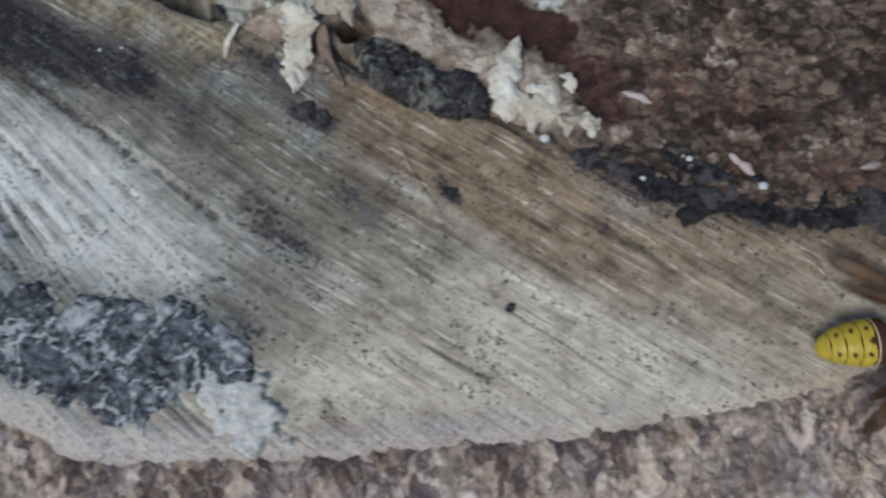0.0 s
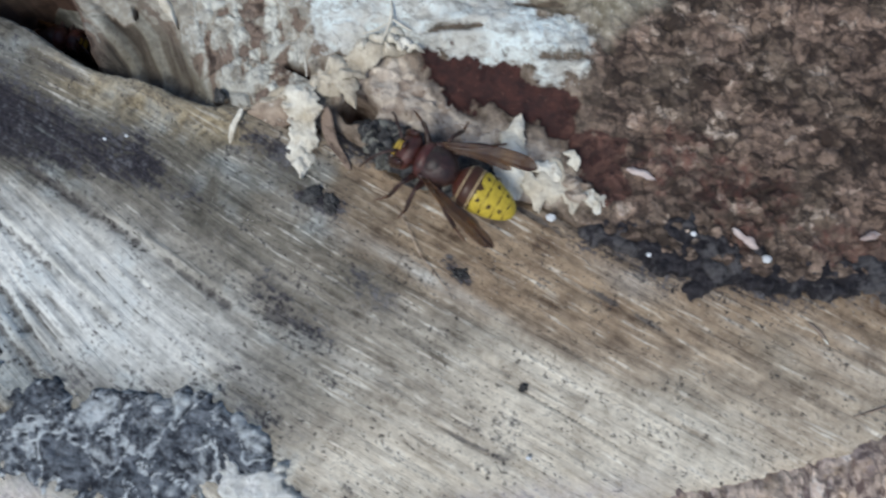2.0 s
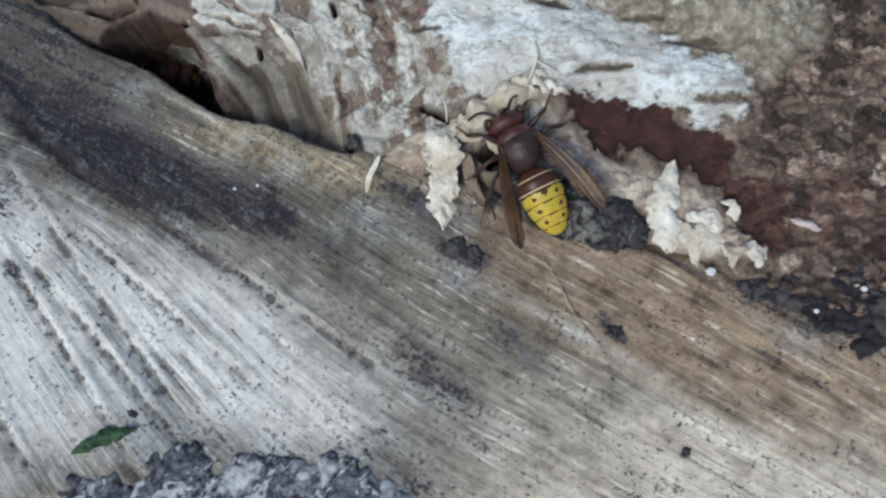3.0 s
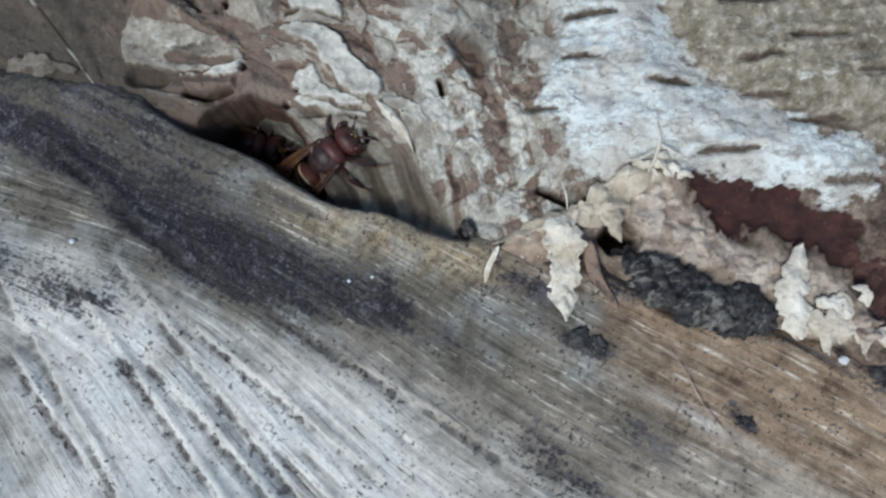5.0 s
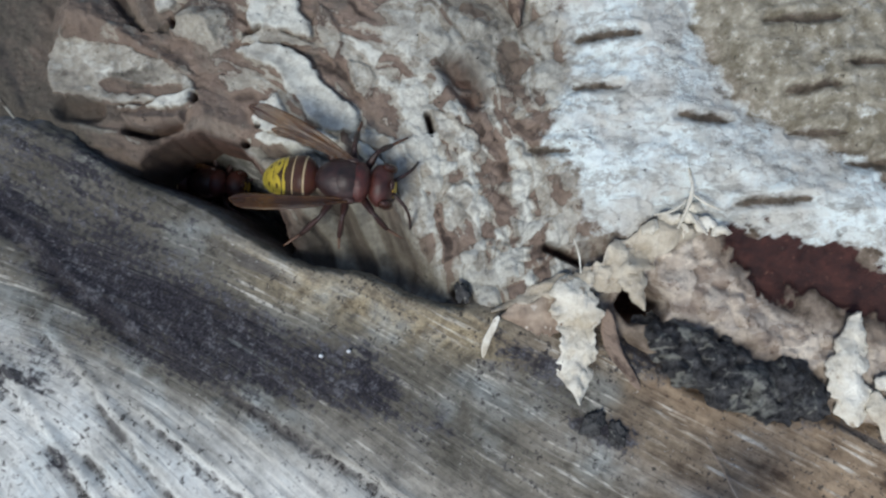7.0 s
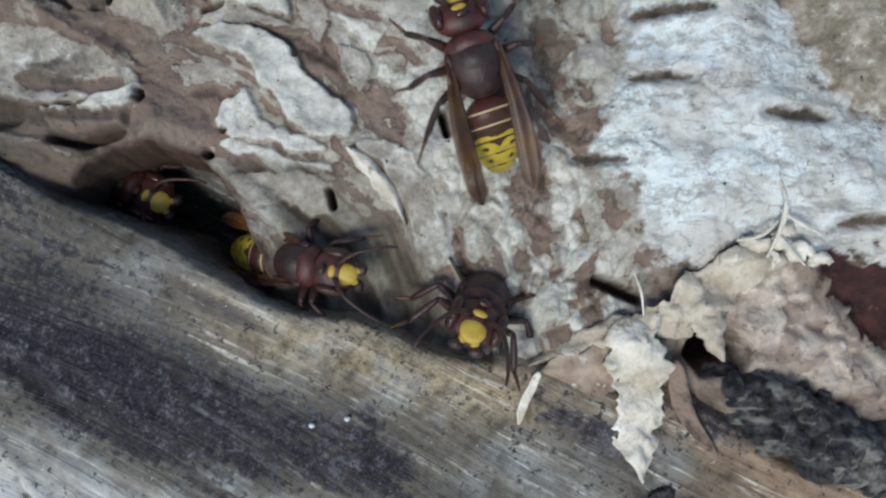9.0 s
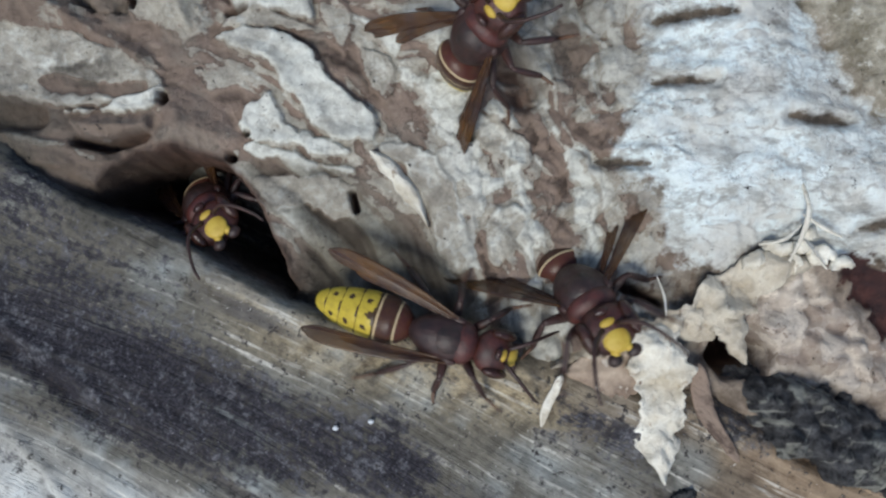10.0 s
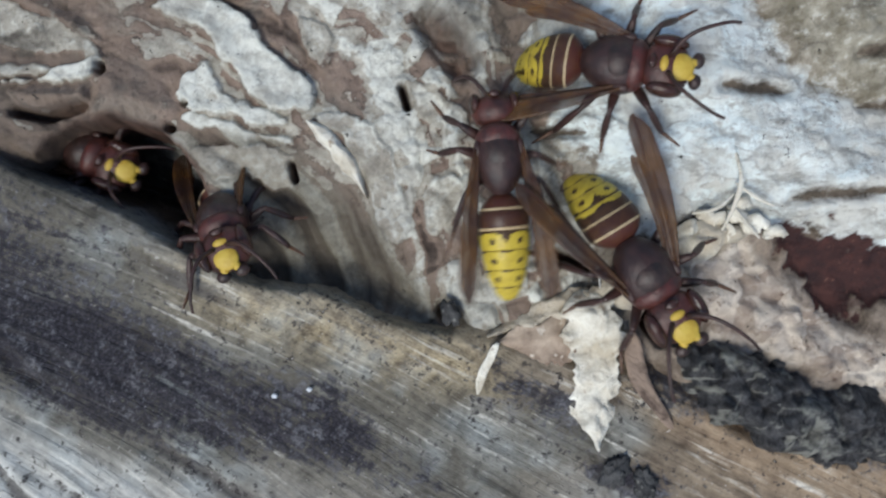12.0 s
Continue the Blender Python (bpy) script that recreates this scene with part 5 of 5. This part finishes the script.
def wing_mesh(side, root, length, width, parent, label):
    """A folded wing: a long narrow blade with a thick front rib, its root at its own origin, pointing back."""
    bm = bmesh.new()
    rows, cols = 18, 7
    top, low = [], []
    for i in range(rows):
        f = i / (rows - 1)
        w = width * (0.22 + 0.78 * math.sin(min(1, f * 1.25 + 0.08) * math.pi / 2)) * (1 - max(0, (f - 0.82) / 0.18) ** 2.5 * 0.85)
        t, u = [], []
        for j in range(cols):
            g = j / (cols - 1)
            x, y = -length * f, side * (w * (0.55 - g) + 0.5 * math.sin(f * 3.0))
            z = 0.12 * math.sin(g * math.pi * 2.2) * (1 - 0.3 * f) + 0.35 * math.sin(f * 3.1) + (0.12 if j == 0 else 0)
            t.append(bm.verts.new(Vector((x, y, z)) * MM))
            u.append(bm.verts.new(Vector((x, y, z - (0.22 if j == 0 else 0.09))) * MM))
        top.append(t), low.append(u)
    for i in range(rows - 1):
        for j in range(cols - 1):
            bm.faces.new((top[i][j], top[i + 1][j], top[i + 1][j + 1], top[i][j + 1]))
            bm.faces.new((low[i][j], low[i][j + 1], low[i + 1][j + 1], low[i + 1][j]))
        bm.faces.new((top[i][0], low[i][0], low[i + 1][0], top[i + 1][0]))
        bm.faces.new((top[i][-1], top[i + 1][-1], low[i + 1][-1], low[i][-1]))
    bmesh.ops.recalc_face_normals(bm, faces=bm.faces)
    wing = part("wing", bm, WING, parent, label)
    wing.location = Vector(root) * MM
    return wing


def build_hornet(belly, brown):
    """A hornet about 20 mm long, its feet on z = 0 and its head towards +x."""
    hornet = tagged(new("hornet"), "red-brown hornet with a yellow black-dotted abdomen and amber wings", "hornet", group="hornets at the hollow")
    bm = bmesh.new()
    ball(bm, (-0.1, 0, 3.3), (3.25, 2.7, 2.5), 4, 0.05, -0.14)
    thorax = part("thorax", bm, RUSSET, hornet)
    bm = bmesh.new()
    ball(bm, (1.75, 0, 3.5), (1.45, 2.45, 2.05), 4, 0.2)
    part("collar", bm, COLLAR, thorax, "dark red collar")
    bm = bmesh.new()
    ball(bm, (0.35, 0, 4.0), (1.95, 2.1, 1.98), 4)
    part("back_shield", bm, BLACKISH, thorax, "black-brown shield on the back")
    bm = bmesh.new()
    ball(bm, (-1.75, 0, 4.3), (0.62, 1.6, 1.0), 3, -0.4)
    part("back_plate", bm, COLLAR, thorax, "dark red plate behind the shield")
    bm = bmesh.new()
    ball(bm, (-2.5, 0, 3.75), (0.5, 1.3, 0.9), 3, -0.6)
    part("rear_plate", bm, RUSSET, thorax)
    for y in (-1, 1):
        bm = bmesh.new()
        ball(bm, (0.9, y * 2.3, 4.35), (0.8, 0.45, 0.4), 3)
        part("wing_cover", bm, LEGBROWN, thorax)
    # the head leans back, so that the face looks up and forward
    def on_face(out, side, down):
        return 4.7 + 0.707 * (out + down), side, 3.2 + 0.707 * (out - down)
    lean = -math.pi / 4
    bm = bmesh.new()
    ball(bm, on_face(0, 0, 0), (1.6, 2.6, 2.25), 4, lean)
    head = part("head", bm, HEADRED, hornet)
    bm = bmesh.new()
    ball(bm, on_face(1.3, 0, 1.0), (0.42, 1.22, 1.2), 3, lean, 0.0)
    for y in (-1, 1):
        ball(bm, on_face(1.05, y * 0.62, 1.95), (0.4, 0.42, 0.6), 2, lean)
    face = part("face_plate", bm, YELLOW, head, "yellow face plate")
    bm = bmesh.new()
    ball(bm, on_face(1.42, 0, -0.62), (0.28, 0.72, 0.4), 3, lean)
    part("brow_plate", bm, YELLOW, head, "yellow brow patch")
    bm = bmesh.new()
    ball(bm, on_face(1.45, 0, -1.7), (0.35, 0.7, 0.4), 2, lean)
    part("crown_patch", bm, EYE, head, "dark patch on the crown")
    for y in (-1, 1):
        bm = bmesh.new()
        ball(bm, on_face(0.7, y * 2.12, -0.1), (1.0, 0.68, 1.7), 3, lean)
        part("eye", bm, EYE, head, "dark glossy eye")
        bm = bmesh.new()
        ball(bm, on_face(0.9, y * 0.95, 2.55), (0.55, 0.75, 0.6), 2, lean)
        part("mandible", bm, BLACKISH, head, "dark jaw")
        bm = bmesh.new()
        pts = smooth_line([on_face(1.5, y * 0.75, -0.2), (6.9, y * 1.9, 5.0), (8.2, y * 2.9, 4.6), (9.8, y * 3.9, 3.2), (10.6, y * 4.2, 2.2)], 14)
        tube(bm, [Vector(p) * MM for p in pts], [(0.24 - 0.008 * k) * MM for k in range(14)], 8)
        part("antenna", bm, LEGBROWN, head)
    bm = bmesh.new()
    ball(bm, (-3.2, 0, 2.9), (0.9, 0.85, 0.85), 2)
    abdomen = part("abdomen", bm, BLACKISH, hornet)
    for k in range(6):
        abdomen_segment(k, abdomen, belly, brown)
    for y in (-1, 1):
        for k, (x0, x1, x2, x3, out) in enumerate(((1.8, 3.6, 4.8, 6.6, 5.2), (0.4, 0.6, 0.2, 0.4, 6.6), (-0.8, -2.6, -5.4, -7.6, 6.2))):
            hip, knee = (x0, y * 1.2, 1.6), (x1, y * (1.2 + out * 0.5), 3.3)
            ankle, toe = (x2, y * (1.2 + out * 0.78), 0.5), (x3, y * (1.2 + out), 0.1)
            base = Vector(hip)

            def between(a, b, f, rise=0.0):
                return (Vector(a) * (1 - f) + Vector(b) * f + Vector((0, 0, rise)) - base) * MM
            bm = bmesh.new()
            tube(bm, [between(hip, knee, f, r) for f, r in ((0, 0), (0.3, 0.12), (0.65, 0.15), (0.92, 0.04), (1, 0))], [q * MM for q in (0.42, 0.52, 0.46, 0.32, 0.24)], 9)
            tube(bm, [between(knee, ankle, f, r) for f, r in ((-0.03, 0), (0.1, 0.04), (0.45, 0.1), (0.8, 0.06), (1, 0))], [q * MM for q in (0.22, 0.28, 0.36, 0.33, 0.25)], 9)
            leg = part("leg", bm, LEGBROWN, hornet)
            leg.location = base * MM
            bm = bmesh.new()
            tube(bm, [between(ankle, toe, f, r) for f, r in ((-0.05, 0), (0.3, 0.05), (0.6, 0.04), (0.85, 0.02), (1, 0))], [q * MM for q in (0.2, 0.2, 0.16, 0.13, 0.09)], 8)
            part("foot", bm, FOOT, leg, "paler brown foot")
    for y in (-1, 1):
        wing_mesh(y, (0.9, y * 2.3, 4.7), 13.6, 2.0, hornet, "folded dark amber wing").rotation_euler = (y * 0.25, 0.02, y * -0.16)
        wing_mesh(y, (-0.4, y * 2.3, 4.1), 9.0, 1.15, hornet, "").rotation_euler = (y * 0.25, 0.0, y * -0.08)
    return hornet


# rows: seconds, x, y, z in plan centimetres, heading, pitch and roll in degrees
LARGE = [
    (0, 10.27, -4.07, 0.51, 8, 0),
    (0.2, 10.72, -3.5, 0.5, 60, 3),
    (0.4, 10.38, -2.27, 0.5, 99, 3),
    (0.5, 10.3, -2.27, 0.52, 104, -7),
    (0.8, 9.28, -2.17, 0.5, 155, 3),
    (1, 8.37, -2.33, 0.52, 153, -12),
    (1.2, 7.89, -1.56, 0.5, 124, 3),
    (1.5, 6.52, -1.68, 0.52, 153, -12),
    (2, 3.42, -0.66, 0.86, 151, 6),
    (2.5, 2.33, 0.01, 0.59, 129, 2),
    (2.8, 2.65, 0.6, 0.6, 112, 3),
    (3, 2.39, 0.47, 0.64, 116, 7),
    (3.2, 2.15, 0.86, 0.65, 123, 3),
    (3.5, 1.05, 1.11, 0.71, 154, -13),
    (3.7, 0.3, 0.99, 0.77, 185, -17),
    (4.3, -1.3, 1.5, 0.35, 185, -8),
    (4.7, -2.9, 1.9, -0.7, 160, -20),
    (4.9, -3.7, 2.3, -1.6, 155, -30),
    (5.2, -5.2, 3.2, -3.2, 150, -35),
    (6.5, -6, 3.6, -3.4, 150, -20),
    (12, -6, 3.6, -3.4, 150, -20),
]
FORAGER = [
    (0, -5.4, 3.2, -2.8, -20, 20),
    (3.9, -5.4, 3.2, -2.8, -20, 20),
    (4.5, -3.4, 2.3, -1.6, 0, 30),
    (5, -2.3, 2, -0.2, 35, 30),
    (5.3, -2.05, 2.33, 0.25, 40, 46),
    (5.5, -1.93, 2.66, 0.23, 21, 55),
    (6, -2.06, 2.58, 0.49, 28, 16),
    (6.2, -1.87, 2.57, 0.5, -11, 32),
    (6.5, -1.77, 2.3, 0.5, -9, 10),
    (7, -1.56, 2.19, 0.49, -8, 0),
    (7.2, -1.45, 2.39, 0.5, -17, 12),
    (8, -0.9, 1.75, 0.35, -60, 25),
    (8.8, -0.24, 1.23, 0.05, -109, 48),
    (9, -0.22, 1.19, 0.03, -116, 61),
    (9.2, -0.07, 1.16, 0.1, -102, 45),
    (9.5, 0.01, 1.15, 0.18, -86, 49),
    (10, 0.52, 1.25, 0.29, -63, 44),
    (10.5, 1.13, 1.53, 0.57, -2, 5),
    (11, 2.03, 0.95, 0.69, -21, 8),
    (11.2, 2.17, 0.93, 0.6, -40, 12),
    (11.5, 2.03, 0.91, 0.72, -35, 5),
    (12, 1.64, 1.15, 0.71, -61, 3),
]
WALKER = [
    (0, -3.75, 2.45, -1.25, -12, 22),
    (2.5, -3.65, 2.4, -1.25, -11, 22),
    (3.5, -3.7, 2.5, -1.25, -15, 22),
    (6, -3.85, 2.5, -1.25, -12, 22),
    (7.2, -3.75, 2.5, -1.25, -8, 22),
    (8, -2.9, 2.1, -0.3, -20, 15),
    (8.8, -1.84, 2, -0.15, -10, 45),
    (9, -2.03, 1.65, -0.14, -15, 40),
    (9.2, -1.55, 1.68, 0, -22, 35),
    (9.5, -1.33, 1.43, 0.22, -18, -9),
    (10, -0.84, 0.92, 0.34, -19, 6),
    (10.3, -0.54, 1.21, 0.45, 21, 0),
    (10.5, -0.05, 0.99, 0.7, 20, -3),
    (11, 0.51, 1.58, 0.69, 47, -9),
    (11.2, 0.32, 1.36, 0.55, 64, 5),
    (11.5, 0.9, 1.38, 0.42, 23, 16),
    (11.7, 0.51, 1.83, 0.55, 38, 5),
    (12, 0.36, 2.26, 0.61, 92, 3),
]
GUARD = [
    (0, -4.6, 2.6, -1.8, -12, 15),
    (7.6, -4.6, 2.6, -1.8, -12, 15),
    (8.8, -4.23, 2.61, -1.1, -31, 35),
    (9, -4.09, 2.65, -1.1, -29, 35),
    (9.5, -4.09, 2.66, -1.1, -24, 35),
    (10, -3.3, 2.34, -0.5, -49, 55),
    (10.5, -3.5, 2.53, -0.5, -49, 55),
    (11, -3.14, 2.18, -0.12, -83, 61),
    (11.5, -2.56, 1.95, -0.05, -64, 41),
    (12, -2.39, 1.81, 0.04, -70, 47),
]
NESTER = [
    (0, -5, 2.75, -2.4, -15, 20),
    (10.6, -5, 2.75, -2.4, -15, 20),
    (11.5, -5.12, 2.88, -1.9, -18, 25),
    (12, -3.97, 2.64, -0.6, -26, 28),
]
FLIER = [
    (0, -4, -12, 6, 60, 5),
    (5.8, -4, -12, 6, 60, 5),
    (6.3, -3, -6, 3, 110, 4),
    (6.5, -2.1, -1.2, 2.4, 122, 2),
    (6.6, -2.05, -1.4, 2.4, 105, 2),
    (6.7, -1.27, -1.5, 2.4, 62, 2),
    (6.8, -0.25, -1.63, 2.4, 55, 2),
    (6.9, 0.91, -1.92, 2.4, 50, 2),
    (7, 2.51, -2.52, 2.5, 50, 4),
    (7.4, 7.5, 0.5, 4.2, 95, 8),
    (7.9, 5, 5.5, 3.4, 170, 5),
    (8.4, 0.8, 4.9, 1.8, 150, 8),
    (8.8, -0.16, 3.26, 0.75, 120, 36),
    (9, -0.22, 3.39, 0.7, 106, 11),
    (9.2, -0.3, 3.31, 0.75, 76, 36),
    (9.5, -0.48, 3.68, 0.76, 105, 28),
    (10, -0.38, 3.73, 0.72, 36, 55),
    (10.3, -0.06, 3.84, 0.75, 48, 36),
    (10.5, 0.16, 3.51, 0.74, -1, 17),
    (11, 0.77, 3.19, 0.83, -28, 2),
    (11.5, 1.09, 2.98, 0.77, -12, 15),
    (12, 1.46, 3.06, 0.76, -13, 17),
]


def body_pose(size, x, y, z, heading, pitch, roll=0):
    """The pose of a hornet of that size whose thorax is at that place in the plan."""
    return (Matrix.Translation((x * C, y * C, z * C)) @ Matrix.Rotation(radians(heading), 4, "Z") @ Matrix.Rotation(radians(-pitch), 4, "Y")
            @ Matrix.Rotation(radians(roll), 4, "X") @ Matrix.Translation((0, 0, -3.0 * MM * size[1])))


# length and breadth against the model, label, rows, and how far the two wings stand off the body: seconds, degrees on either side
TROOP = [
    ((1.06, 1.17), "large red-brown hornet with a bright yellow dotted abdomen", LARGE, [(0, 34, 34), (0.5, 22, 22), (1.5, 14, 15), (12, 12, 13)]),
    ((1.06, 1.04), "red-brown hornet with a yellow face coming out of the hollow", FORAGER,
     [(0, 2, 2), (5.5, 3, 3), (6.5, 16, 5), (7.2, 22, 6), (8.6, 8, 8), (9.2, 38, 36), (10.0, 50, 36), (10.5, 16, 6), (11.0, 12, 8), (12, 16, 14)]),
    ((1.06, 0.86), "dark red-brown hornet with a yellow dotted abdomen by the hollow", WALKER, [(0, 2, 2), (8.8, 4, 3), (10, 14, 5), (10.6, 10, 6), (11, 26, 8), (11.5, 12, 8), (12, 9, 9)]),
    ((0.98, 1.0), "red-brown hornet with a yellow face looking out of the hollow", GUARD, [(0, 2, 2), (12, 3, 3)]),
    ((0.98, 1.0), "hornet with a yellow face deep inside the hollow", NESTER, [(0, 2, 2), (12, 2, 2)]),
    ((0.98, 1.0), "red-brown hornet with amber wings spread on the white bark", FLIER,
     [(0, 8, 8), (8.4, 8, 8), (8.8, 4, -3), (9.5, 5, -4), (9.9, 30, 18), (10.2, 28, 18), (10.6, 14, 17), (11, 6, 16), (11.5, 16, 14), (12, 12, 18)]),
]
first, second = build_hornet(9.8, 2), build_hornet(8.0, 3)
hornets = []
for k, (size, label, rows, spread) in enumerate(TROOP):
    hornet = (first, second)[k] if k < 2 else copy_thing(first if rows is WALKER else second, Matrix.Identity(4))
    hornet.scale = (size[0], size[1], size[1])
    tagged(hornet, label)
    hornets.append(hornet)


def leg_rows(leg, phase, rows, airborne=0.0):
    """Steps for one leg: it swings while its hornet walks, rests while it stands and trails while it flies."""
    side = 1 if leg.location.y > 0 else -1
    home, out, t, last = leg.location.copy(), [], 0.0, rows[-1][0]
    times = np.array([r[0] for r in rows])
    place = np.array([r[1:4] for r in rows], float)
    while t <= last + 1e-6:
        a = [np.interp(max(t - 0.1, 0), times, place[:, j]) for j in range(3)]
        b = [np.interp(min(t + 0.1, last), times, place[:, j]) for j in range(3)]
        speed = min(1.0, math.dist(a, b) / 0.2 / 1.2)
        swing = radians(16) * speed * math.sin(math.tau * (t * 3.2 + phase)) + radians(3) * math.sin(t * 2.1 + phase * 9)
        swing = swing + side * radians(70) * min(1.0, max(0.0, (airborne - t) / 0.4))
        lift = radians(9) * speed * max(0.0, math.cos(math.tau * (t * 3.2 + phase)))
        out.append((t, Matrix.Translation(home) @ Euler((side * lift, 0, swing)).to_matrix().to_4x4()))
        t = round(t + 0.1, 3)
    return out


def nod(hornet, rows):
    """Lower the head about the neck by an angle in degrees at each time."""
    head = [o for o in hornet.children if o.name.startswith("head")][0]
    neck = Matrix.Translation((3.4 * MM, 0, 3.3 * MM))
    walk(head, [(t, neck @ Matrix.Rotation(radians(a), 4, "Y") @ neck.inverted()) for t, a in rows])


def beat(wing, spread):
    """Open and fold one wing by its side's angles."""
    side = 1 if wing.location.y > 0 else -1
    hind = 0.8 if wing.location.x < 0 else 1.0
    root = Matrix.Translation(wing.location)
    walk(wing, [(t, root @ Euler((side * 0.3, 0.0, -side * hind * radians(left if side > 0 else right))).to_matrix().to_4x4()) for t, left, right in spread])


def motions():
    for hornet, (size, label, rows, spread) in zip(hornets, TROOP):
        walk(hornet, [(row[0], body_pose(size, *row[1:])) for row in rows])
        legs = [o for o in hornet.children if o.name.startswith("leg")]
        for k, leg in enumerate(legs):
            walk(leg, leg_rows(leg, 0.5 * (k % 2) + 0.5 * (k // 3), rows, 8.8 if hornet == hornets[-1] else 0.0))
        for wing in [o for o in hornet.children if o.name.startswith("wing")]:
            beat(wing, spread)
    nod(hornets[0], [(0.0, 40), (1.8, 20), (2.3, 20), (3.0, 50), (12.0, 50)])
    nod(hornets[1], [(0.0, 65), (7.0, 45), (8.4, 0), (10.0, -5), (10.6, -25), (12.0, -30)])
    nod(hornets[2], [(0.0, 60), (7.2, 60), (8.6, 10), (10.0, 20), (12.0, 45)])
    nod(hornets[5], [(0.0, 70), (8.2, 70), (9.0, 5), (10.4, -18), (12.0, -24)])


motions()
